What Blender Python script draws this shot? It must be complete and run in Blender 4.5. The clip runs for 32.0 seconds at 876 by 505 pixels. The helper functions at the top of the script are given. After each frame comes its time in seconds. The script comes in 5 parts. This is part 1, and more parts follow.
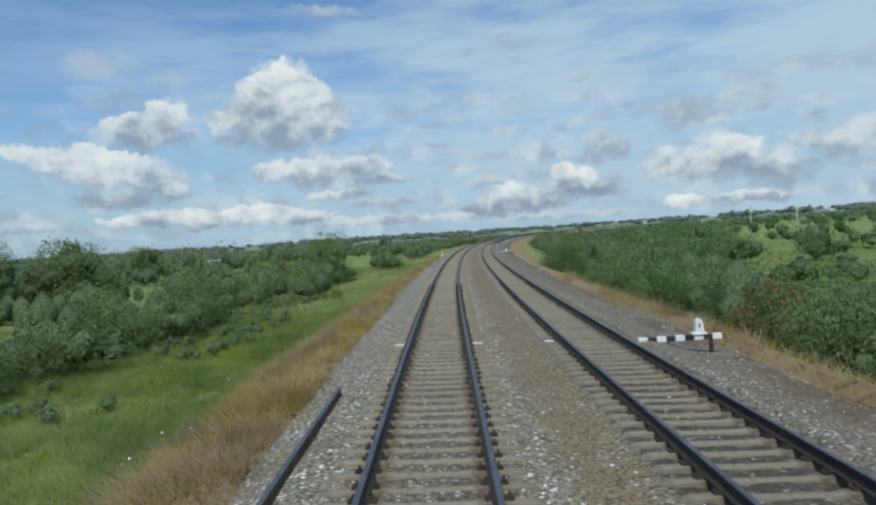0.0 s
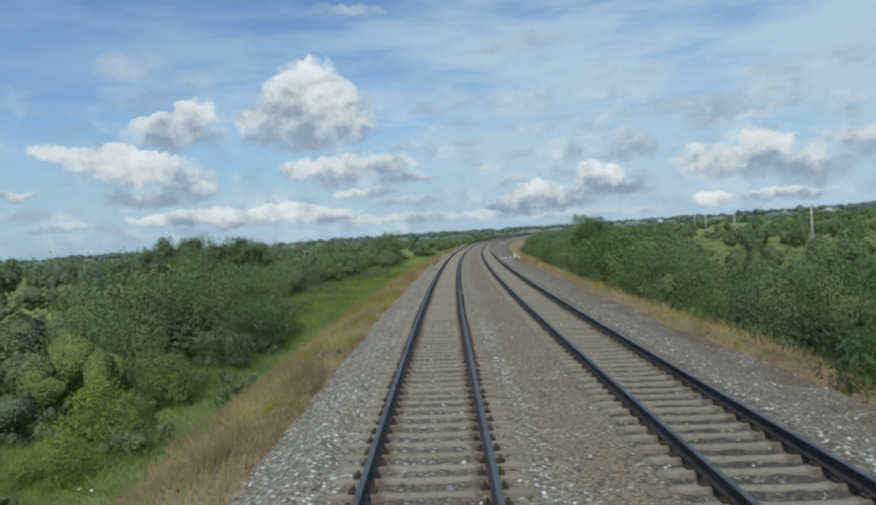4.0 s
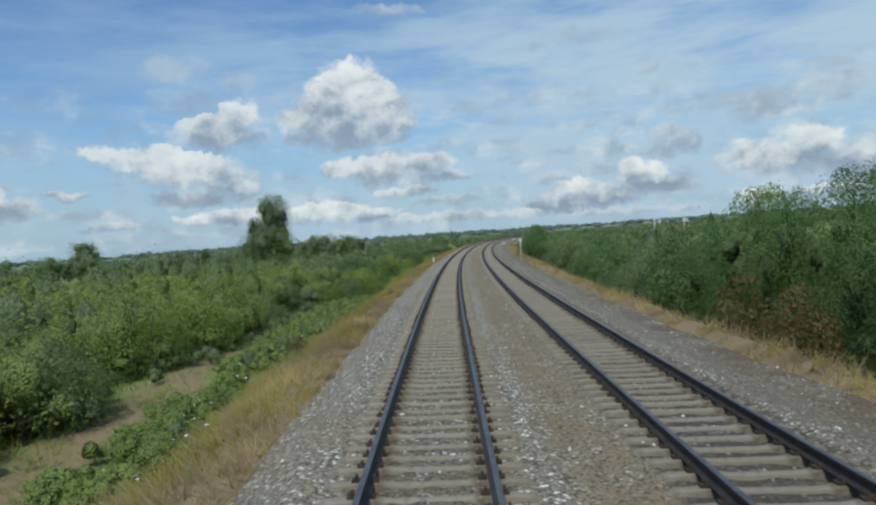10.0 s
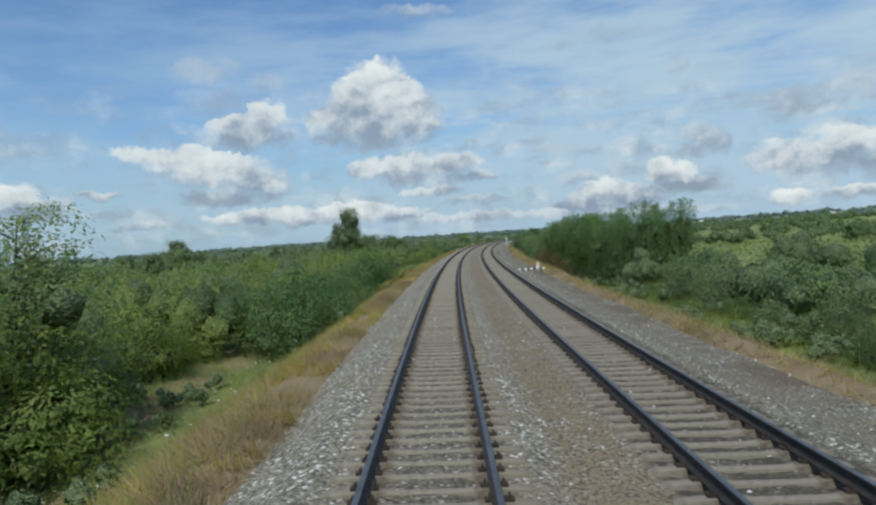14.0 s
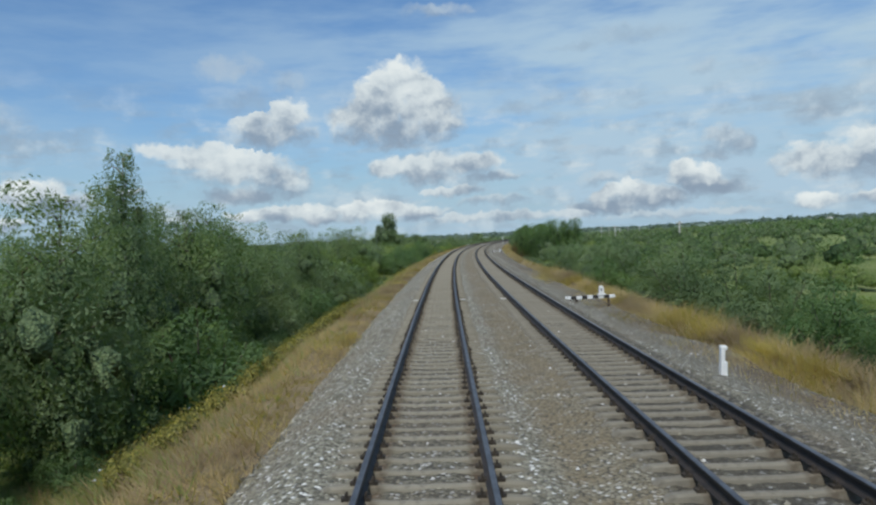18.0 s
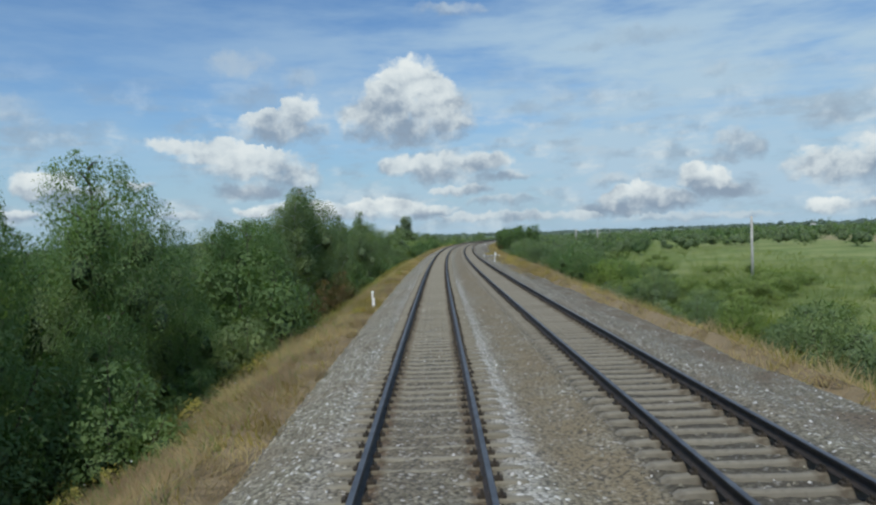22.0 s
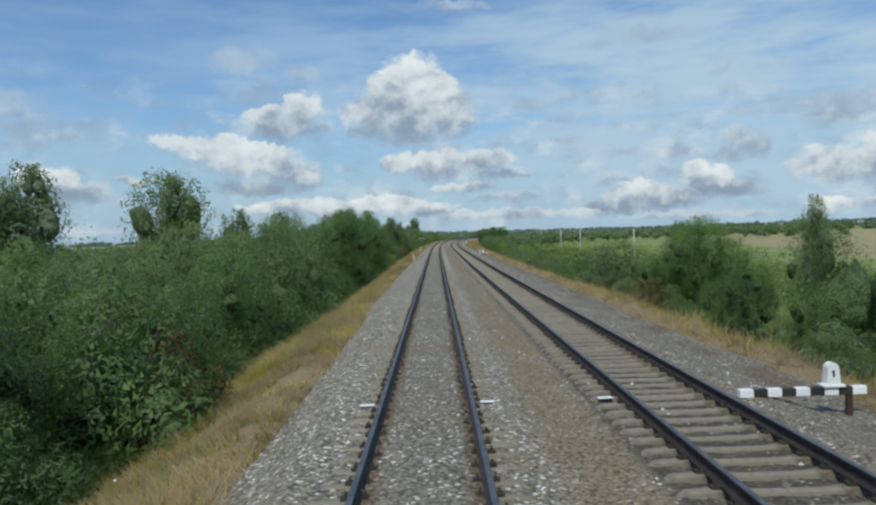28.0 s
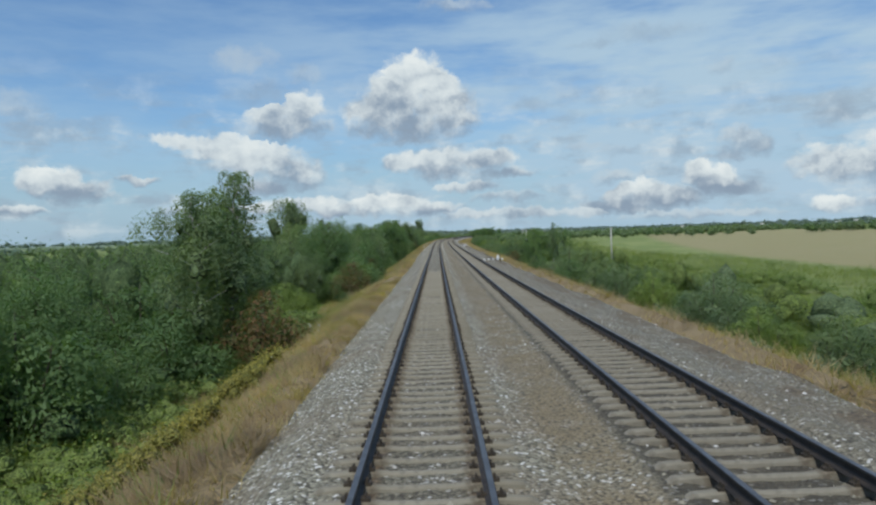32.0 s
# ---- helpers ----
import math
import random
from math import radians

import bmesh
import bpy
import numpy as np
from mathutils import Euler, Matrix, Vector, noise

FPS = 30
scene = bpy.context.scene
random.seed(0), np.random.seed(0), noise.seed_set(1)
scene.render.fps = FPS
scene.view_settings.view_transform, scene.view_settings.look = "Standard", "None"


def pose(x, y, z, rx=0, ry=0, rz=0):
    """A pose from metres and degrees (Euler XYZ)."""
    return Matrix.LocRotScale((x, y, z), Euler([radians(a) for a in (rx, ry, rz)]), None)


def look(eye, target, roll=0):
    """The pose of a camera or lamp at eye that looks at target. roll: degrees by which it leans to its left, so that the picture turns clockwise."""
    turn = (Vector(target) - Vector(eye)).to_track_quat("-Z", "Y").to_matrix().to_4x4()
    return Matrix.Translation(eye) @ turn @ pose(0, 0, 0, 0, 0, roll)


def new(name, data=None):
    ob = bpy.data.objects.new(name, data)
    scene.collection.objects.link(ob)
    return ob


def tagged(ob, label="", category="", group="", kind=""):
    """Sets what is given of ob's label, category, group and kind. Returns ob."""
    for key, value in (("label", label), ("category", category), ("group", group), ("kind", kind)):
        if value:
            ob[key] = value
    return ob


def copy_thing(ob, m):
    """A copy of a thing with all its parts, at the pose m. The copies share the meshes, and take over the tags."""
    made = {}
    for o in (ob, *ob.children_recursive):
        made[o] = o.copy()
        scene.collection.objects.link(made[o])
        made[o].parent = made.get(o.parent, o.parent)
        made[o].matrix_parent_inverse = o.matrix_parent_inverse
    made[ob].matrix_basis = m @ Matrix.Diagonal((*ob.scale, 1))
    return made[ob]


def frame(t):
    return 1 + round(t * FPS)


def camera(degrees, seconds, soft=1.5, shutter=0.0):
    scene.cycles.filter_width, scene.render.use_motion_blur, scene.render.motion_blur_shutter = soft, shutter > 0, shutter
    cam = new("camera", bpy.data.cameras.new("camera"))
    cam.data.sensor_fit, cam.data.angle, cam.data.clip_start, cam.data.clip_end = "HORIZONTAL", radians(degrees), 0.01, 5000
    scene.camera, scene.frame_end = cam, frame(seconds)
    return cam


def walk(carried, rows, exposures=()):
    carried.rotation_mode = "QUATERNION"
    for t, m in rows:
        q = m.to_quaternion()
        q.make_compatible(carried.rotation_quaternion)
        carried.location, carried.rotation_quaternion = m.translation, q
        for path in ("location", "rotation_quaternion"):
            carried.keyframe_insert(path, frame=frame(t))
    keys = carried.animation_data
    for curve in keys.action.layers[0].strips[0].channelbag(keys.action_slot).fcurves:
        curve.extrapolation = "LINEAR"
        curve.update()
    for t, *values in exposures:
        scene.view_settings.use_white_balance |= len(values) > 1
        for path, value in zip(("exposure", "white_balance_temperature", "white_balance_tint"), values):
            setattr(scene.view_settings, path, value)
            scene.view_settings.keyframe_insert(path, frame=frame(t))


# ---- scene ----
cam = camera(62.46, 32.0, soft=2.4, shutter=0.02)

# The line: distance s runs along the middle of the near track, from where the ride begins; d is to the right, z above the rail heads.
CURVE_AT = np.array([-700, -600, -520, -460, -400, -350, -300, -250, -200, -120, 0, 100, 200, 300, 400, 700, 760.0])
CURVE = np.array([-7, 20, 47, 7, 58, 207, 386, 486, 542, 522, 500, 547, 595, 642, 690, 690, 0]) * 1e-6
RISE_AT, RISE = np.array([-700, -450, -200, 0, 150, 350.0]), np.array([-1.365, -1.35, -0.236, 0, 0.094, 0.322])
GAP_AT, GAP, DROP = np.array([-650, -400, -300, 0, 300.0]), np.array([4.448, 4.339, 4.144, 4.248, 4.093]), np.array([-0.002, 0.027, -0.005, 0.066, -0.072])
CANT, STEP = 74.516, 2.0
S = np.arange(-900, 3000, STEP)


def glide(x, xs, ys):
    """A smooth curve through the knots."""
    x, m = np.clip(np.asarray(x, float), xs[0], xs[-1] + 400), np.gradient(ys, xs)
    i = np.clip(np.searchsorted(xs, x) - 1, 0, len(xs) - 2)
    h = xs[i + 1] - xs[i]
    t = (x - xs[i]) / h
    y = (2 * t**3 - 3 * t**2 + 1) * ys[i] + (t**3 - 2 * t**2 + t) * h * m[i] + (3 * t**2 - 2 * t**3) * ys[i + 1] + (t**3 - t**2) * h * m[i + 1]
    return np.where(x > xs[-1], ys[-1] + m[-1] * (x - xs[-1]), y)


def summed(v):
    v = np.concatenate([[0], np.cumsum((v[1:] + v[:-1]) / 2 * STEP)])
    return v - np.interp(0, S, v)


BEND = np.interp(S, CURVE_AT, CURVE)
TURN = summed(BEND)
LINE_X, LINE_Y, LINE_Z = summed(np.sin(TURN)), summed(np.cos(TURN)), glide(S, RISE_AT, RISE)


def along(s):
    """Middle of the near track, its heading and its cant."""
    return np.interp(s, S, LINE_X), np.interp(s, S, LINE_Y), np.interp(s, S, LINE_Z), np.interp(s, S, TURN), CANT * np.interp(s, S, BEND)


def site(s, d, z, canted=True):
    """World places of points given along the line; arrays or single numbers."""
    x, y, h, a, e = along(s)
    e = e * 1.0 if canted else e * 0.0
    lat, up = d * np.cos(e) + z * np.sin(e), z * np.cos(e) - d * np.sin(e)
    return np.stack(np.broadcast_arrays(x + np.cos(a) * lat, y - np.sin(a) * lat, h + up), -1)


def gap(s):
    return np.interp(s, GAP_AT, GAP)


def ride(t):
    """The camera stands at the rear window of the train and looks back along the line."""
    s = -(17.269 * t + 0.013 * t * t)
    eye = site(s, 0.238, 2.893)
    a = float(along(s - 14.83)[3])
    e = float(along(s - 3)[4])
    grade = (float(along(s)[2]) - float(along(s - 20)[2])) / 20
    m = Matrix.Rotation(-a, 4, "Z") @ Matrix.Rotation(math.atan(grade), 4, "X") @ Matrix.Rotation(e, 4, "Y")
    return Matrix.Translation(eye) @ m @ pose(0, 0, 0, 0, 0, -0.221) @ pose(0, 0, 0, -1.355) @ pose(0, 0, 0, 0, 1.764, 0) @ pose(0, 0, 0, 90)


walk(cam, [(i / 2, ride(i / 2)) for i in range(65)], [(0, -0.05, 6450, 5.8), (32, -0.05, 6450, 5.8)])

# ---- light and sky ----
SUN_HEIGHT, SUN_SIDE = 54.0, 188.0    # degrees above the horizon; degrees from straight ahead, clockwise: behind the camera, a little to the left
sun = new("sun", bpy.data.lights.new("sun", "SUN"))
sun.data.energy, sun.data.angle, sun.data.color = 2.85, radians(0.6), (1.0, 0.95, 0.88)
way = Vector((math.sin(radians(SUN_SIDE)) * math.cos(radians(SUN_HEIGHT)), math.cos(radians(SUN_SIDE)) * math.cos(radians(SUN_HEIGHT)), math.sin(radians(SUN_HEIGHT))))
sun.matrix_world = look(way * 100, (0, 0, 0))
scene.view_settings.exposure = 0.0


class Graph:
    """Short hand for a tree of shader nodes."""

    def __init__(self, tree):
        self.tree = tree
        tree.nodes.clear()

    def node(self, kind, values=(), **props):
        n = self.tree.nodes.new(kind)
        for key, value in props.items():
            setattr(n, key, value)
        for key, value in dict(values).items():
            if hasattr(value, "is_linked"):
                self.tree.links.new(value, n.inputs[key])
            else:
                n.inputs[key].default_value = value
        return n

    def math(self, op, a, b=0.0, c=0.0, clamp=False):
        return self.node("ShaderNodeMath", {0: a, 1: b, 2: c}, operation=op, use_clamp=clamp).outputs[0]

    def noise(self, vector, scale, detail=3.0, rough=0.55, out=0):
        return self.node("ShaderNodeTexNoise", {"Vector": vector, "Scale": scale, "Detail": detail, "Roughness": rough}).outputs[out]

    def span(self, x, a, b, lo=0.0, hi=1.0):
        return self.node("ShaderNodeMapRange", {0: x, 1: a, 2: b, 3: lo, 4: hi}, interpolation_type="SMOOTHSTEP").outputs[0]

    def blend(self, f, a, b, mode="MIX"):
        n = self.node("ShaderNodeMix", {0: f}, data_type="RGBA", blend_type=mode)
        for i, v in ((6, a), (7, b)):
            if hasattr(v, "is_linked"):
                self.tree.links.new(v, n.inputs[i])
            else:
                n.inputs[i].default_value = (*v, 1) if len(v) == 3 else v
        return n.outputs[2]

    def link(self, a, b):
        self.tree.links.new(a, b)


world = bpy.data.worlds.new("sky")
scene.world = world
world.use_nodes = True
g = Graph(world.node_tree)
sky = g.node("ShaderNodeTexSky", sky_type="NISHITA", sun_disc=False, sun_elevation=radians(SUN_HEIGHT), sun_rotation=radians(SUN_SIDE), air_density=1.0, dust_density=1.2, ozone_density=1.6)
ray = g.node("ShaderNodeTexCoord").outputs["Generated"]
xyz = g.node("ShaderNodeSeparateXYZ", {0: ray})
bearing = g.math("MULTIPLY", g.math("ARCTAN2", xyz.outputs[0], xyz.outputs[1]), 57.2958)
height = g.math("MULTIPLY", g.math("ARCSINE", xyz.outputs[2]), 57.2958)
plane = g.node("ShaderNodeCombineXYZ", {0: bearing, 1: height, 2: 0.0}).outputs[0]
def warp(spot, size, amount):
    n = g.noise(g.node("ShaderNodeMapping", {"Vector": plane, "Location": spot}).outputs[0], size, 3.0, 0.55)
    return g.math("MULTIPLY", g.math("SUBTRACT", n, 0.5), amount)


u = g.math("ADD", bearing, g.math("ADD", warp((0, 0, 0), 0.26, 2.2), warp((9, 2, 4), 1.1, 1.1)))
v = g.math("ADD", g.math("ADD", height, 0.35), g.math("ADD", warp((37, 11, 5), 0.26, 1.4), warp((17, 31, 5), 1.1, 1.0)))
CLOUDS = []


def cloud(base, top, solid, *puffs):
    """One cloud: the heights of its base and its top, how solid it is, and its puffs by bearing, height, half width and half height, all in degrees."""
    inside = None
    for u0, v0, a, b in puffs:
        a, b = a * 1.12, b * 1.06
        x, y = g.math("MULTIPLY_ADD", u, 1 / a, -u0 / a), g.math("MULTIPLY_ADD", v, 1 / b, -v0 / b)
        here = g.math("SUBTRACT", 1.0, g.math("MULTIPLY_ADD", x, x, g.math("MULTIPLY", y, y)))
        inside = here if inside is None else g.math("SMOOTH_MAX", inside, here, 0.25)
    under = g.math("MAXIMUM", g.math("MULTIPLY_ADD", v, -1.6 / (top - base), 1.6 * base / (top - base)), 0.0)
    CLOUDS.append((g.math("SUBTRACT", inside, under), g.math("MULTIPLY_ADD", v, 1 / (top - base), -base / (top - base)), solid))


cloud(7.2, 14.4, 1.00, (-11.5, 12.1, 2.6, 2.5), (-12.9, 10.9, 2.9, 2.3), (-9.6, 10.4, 2.9, 2.4), (-8.5, 9.2, 2.6, 1.5), (-15.1, 9.9, 2.3, 1.4), (-12.0, 8.9, 4.4, 1.6))    # the great heap
cloud(7.8, 11.4, 0.90, (-20.4, 10.3, 1.7, 1.4), (-21.8, 8.9, 3.8, 1.2), (-23.0, 9.8, 1.8, 1.3))
cloud(10.4, 14.5, 0.55, (-23.6, 11.5, 2.4, 1.4), (-24.5, 13.9, 2.7, 1.0), (-19.9, 12.9, 1.8, 0.9))    # thin grey shreds over it
cloud(4.1, 8.6, 0.90, (-28.6, 7.9, 2.7, 0.7), (-26.0, 7.4, 3.6, 1.2), (-23.5, 6.6, 3.8, 1.5), (-21.1, 5.5, 2.9, 1.4), (-22.8, 4.6, 4.2, 0.7))    # a long heap that leans to the left
cloud(4.5, 7.4, 0.90, (-12.4, 6.1, 2.2, 0.9), (-9.3, 5.9, 3.3, 1.3), (-6.4, 6.1, 2.7, 1.1), (-4.4, 5.0, 2.4, 0.5))
cloud(3.4, 4.6, 0.85, (-8.9, 4.2, 1.3, 0.4), (-6.9, 4.0, 2.0, 0.5))
cloud(2.6, 3.8, 0.75, (-3.9, 3.1, 2.0, 0.5), (-5.8, 3.1, 1.8, 0.4))
cloud(1.6, 3.8, 1.00, (-22.9, 3.0, 2.7, 0.5), (-20.3, 3.1, 3.3, 0.8), (-18.2, 2.7, 2.2, 0.6), (-15.1, 2.7, 2.4, 0.9), (-12.7, 2.7, 2.2, 1.0), (-10.3, 2.4, 2.7, 0.7))    # the row along the horizon
cloud(1.1, 2.5, 0.80, (-6.7, 2.0, 3.5, 0.4), (-2.4, 1.8, 3.5, 0.4), (1.5, 1.9, 2.2, 0.4))
cloud(1.6, 4.1, 1.00, (6.2, 3.0, 2.0, 1.2), (7.8, 2.6, 2.7, 1.2), (4.7, 2.2, 4.0, 0.7), (4.0, 3.0, 1.3, 0.5))
cloud(2.6, 5.2, 1.00, (11.0, 3.9, 2.3, 1.2), (10.0, 4.6, 1.2, 0.8), (12.2, 3.1, 2.0, 0.9))
cloud(0.7, 1.6, 0.70, (9.7, 1.3, 5.3, 0.4), (13.2, 1.3, 2.7, 0.3))
cloud(5.0, 8.1, 0.75, (13.1, 6.8, 1.9, 1.1), (12.6, 5.8, 1.5, 0.8), (14.0, 6.2, 1.3, 1.0))
cloud(9.6, 12.0, 0.50, (-1.7, 10.3, 2.4, 0.5), (0.4, 10.9, 2.0, 0.8), (2.8, 10.6, 1.3, 0.8))
cloud(3.7, 4.9, 0.70, (3.7, 4.3, 1.5, 0.6))
cloud(5.7, 6.9, 0.45, (4.2, 6.3, 1.9, 0.5), (1.7, 6.7, 1.3, 0.4))
cloud(11.3, 12.8, 0.45, (11.7, 12.0, 1.3, 0.8))
cloud(7.5, 8.7, 0.35, (-0.4, 8.5, 1.1, 0.5), (8.5, 6.5, 2.7, 0.5))
cloud(4.7, 5.6, 0.90, (-32.4, 5.1, 1.7, 0.4))
cloud(3.4, 6.0, 1.00, (-38.1, 5.1, 2.0, 1.0), (-36.4, 4.4, 2.7, 0.9), (-35.0, 4.0, 1.8, 0.6))
cloud(2.5, 3.5, 0.85, (-40.1, 2.9, 2.2, 0.5), (-29.2, 2.7, 2.4, 0.4))
cloud(8.2, 11.3, 0.50, (-40.1, 10.1, 2.0, 1.2), (-37.8, 8.8, 4.2, 0.5))    # grey shreds to the left
cloud(2.4, 6.3, 0.90, (22.7, 5.2, 2.3, 1.2), (19.9, 4.4, 4.2, 1.5), (25.2, 3.6, 2.7, 1.8))
cloud(6.7, 10.0, 0.55, (18.6, 8.0, 1.9, 1.3))
cloud(7.7, 10.4, 0.60, (24.1, 9.0, 2.3, 1.2))
cloud(1.0, 2.4, 1.00, (18.8, 1.8, 1.9, 0.7), (23.2, 1.6, 2.7, 0.6))
cloud(3.7, 6.3, 0.80, (29.1, 4.9, 3.1, 1.2), (31.1, 5.4, 2.2, 1.3))
cloud(16.9, 18.4, 0.60, (-8.2, 17.8, 2.7, 0.6))
cloud(14.1, 16.2, 0.40, (6.5, 14.8, 4.4, 0.9), (2.7, 14.4, 2.7, 0.4))

thick, level, strength = CLOUDS[0][0], CLOUDS[0][1], g.math("ADD", CLOUDS[0][2], 0.0)
for here, y, solid in CLOUDS[1:]:
    wins = g.math("GREATER_THAN", here, thick)
    level = g.node("ShaderNodeMix", {0: wins, 2: level, 3: y}, data_type="FLOAT").outputs[0]
    strength = g.node("ShaderNodeMix", {0: wins, 2: strength, 3: solid}, data_type="FLOAT").outputs[0]
    thick = g.math("MAXIMUM", here, thick)
puffy = g.node("ShaderNodeCombineXYZ", {0: u, 1: g.math("MULTIPLY", v, 1.25), 2: 0.0}).outputs[0]
fine = g.noise(puffy, 0.8, 7.0, 0.6)
coarse = g.noise(g.node("ShaderNodeMapping", {"Vector": plane, "Location": (21, 4, 2)}).outputs[0], 0.34, 3.0, 0.5)
toward = g.node("ShaderNodeMapping", {"Vector": puffy, "Location": (-0.3, 0.65, 0)}).outputs[0]
relief = g.math("SUBTRACT", g.noise(puffy, 0.55, 4.0, 0.55), g.noise(toward, 0.55, 4.0, 0.55))
edge = g.math("ADD", thick, g.math("MULTIPLY_ADD", g.math("SUBTRACT", fine, 0.5), 1.5, g.math("MULTIPLY", g.math("SUBTRACT", coarse, 0.5), 1.2)))
soft_edge = g.math("ADD", g.span(level, 0.0, 0.9, 1.15, 0.5), g.span(strength, 1.0, 0.4, 0.0, 0.9))
cover = g.math("MULTIPLY", g.node("ShaderNodeMapRange", {0: edge, 1: -0.08, 2: soft_edge}, interpolation_type="SMOOTHSTEP").outputs[0], g.span(strength, 0.3, 1.0, 0.45, 0.96))
billow = g.noise(g.node("ShaderNodeMapping", {"Vector": plane, "Location": (3, 7, 1)}).outputs[0], 0.4, 4.0, 0.55)
light = g.math("ADD", g.math("MULTIPLY_ADD", level, 0.95, g.math("MULTIPLY", g.math("SUBTRACT", billow, 0.5), 1.5)), g.math("MULTIPLY", relief, 0.9))
lit = g.span(light, 0.08, 0.78)
tone = g.blend(lit, (0.275, 0.345, 0.45), g.blend(g.span(strength, 0.5, 1.0), (0.50, 0.58, 0.665), (0.70, 0.75, 0.785)))
tone = g.blend(g.span(light, 0.66, 1.1, 0.0, g.span(strength, 0.7, 1.0)), tone, (0.83, 0.86, 0.87))
# broken low cloud, a thin veil drawn out sideways, and haze towards the horizon
flat = g.node("ShaderNodeMapping", {"Vector": plane, "Scale": (0.13, 0.42, 1)}).outputs[0]
broken = g.math("MULTIPLY", g.span(g.noise(flat, 1.3, 6.0, 0.62), 0.44, 0.66), g.math("MULTIPLY", g.span(height, 15.0, 6.0), g.span(height, -0.5, 1.5)))
drawn = g.node("ShaderNodeMapping", {"Vector": plane, "Scale": (0.035, 0.16, 1), "Rotation": (0, 0, 0.1)}).outputs[0]
veil = g.math("MULTIPLY", g.span(g.math("ADD", g.noise(drawn, 1.6, 5.0, 0.6), g.span(bearing, -14, 8, 0.0, 0.09)), 0.33, 0.66), g.math("MULTIPLY", g.span(bearing, -36, 6, 0.35, 1.05), g.span(height, 24, 12, 0.3, 0.95)))
haze = g.span(height, 12.0, -1.0, 0.0, 0.85)
air = g.blend(1.0, sky.outputs[0], (0.083, 0.107, 0.131), "MULTIPLY")
air = g.blend(haze, air, (0.37, 0.52, 0.66))
air = g.blend(veil, air, (0.445, 0.59, 0.735))
air = g.blend(g.math("MULTIPLY", broken, 0.7), air, g.blend(g.span(billow, 0.42, 0.62), (0.33, 0.41, 0.51), (0.66, 0.72, 0.77)))
air = g.blend(cover, air, tone)
g.node("ShaderNodeOutputWorld", {0: g.node("ShaderNodeBackground", {0: air, 1: 1.0}).outputs[0]})

# ---- materials ----


def surface(name, build, rough=0.85, metal=0.0, bump=0.0, spec=0.3):
    """A material; build(graph, place) gives its colour and its relief."""
    m = bpy.data.materials.new(name)
    m.use_nodes = True
    g = Graph(m.node_tree)
    place = g.node("ShaderNodeTexCoord").outputs["Object"]
    colour, relief = build(g, place)
    p = g.node("ShaderNodeBsdfPrincipled", {"Base Color": colour if hasattr(colour, "is_linked") else (*colour, 1), "Roughness": rough, "Metallic": metal, "Specular IOR Level": spec})
    if relief is not None and bump:
        g.link(g.node("ShaderNodeBump", {"Height": relief, "Strength": 1.0, "Distance": bump}).outputs[0], p.inputs["Normal"])
    g.node("ShaderNodeOutputMaterial", {0: p.outputs[0]})
    return m


def worn(a, b, scale, fine=0.25, dirt=None, rough=0.85, metal=0.0, bump=0.004, name="worn", spec=0.3):
    def build(g, place):
        big, small = g.noise(place, scale), g.noise(place, scale * 9, 4.0, 0.65)
        colour = g.blend(g.span(big, 0.35, 0.65), a, b)
        colour = g.blend(g.math("MULTIPLY", small, fine), colour, dirt or (0.06, 0.05, 0.04))
        return colour, small
    return surface(name, build, rough, metal, bump, spec)


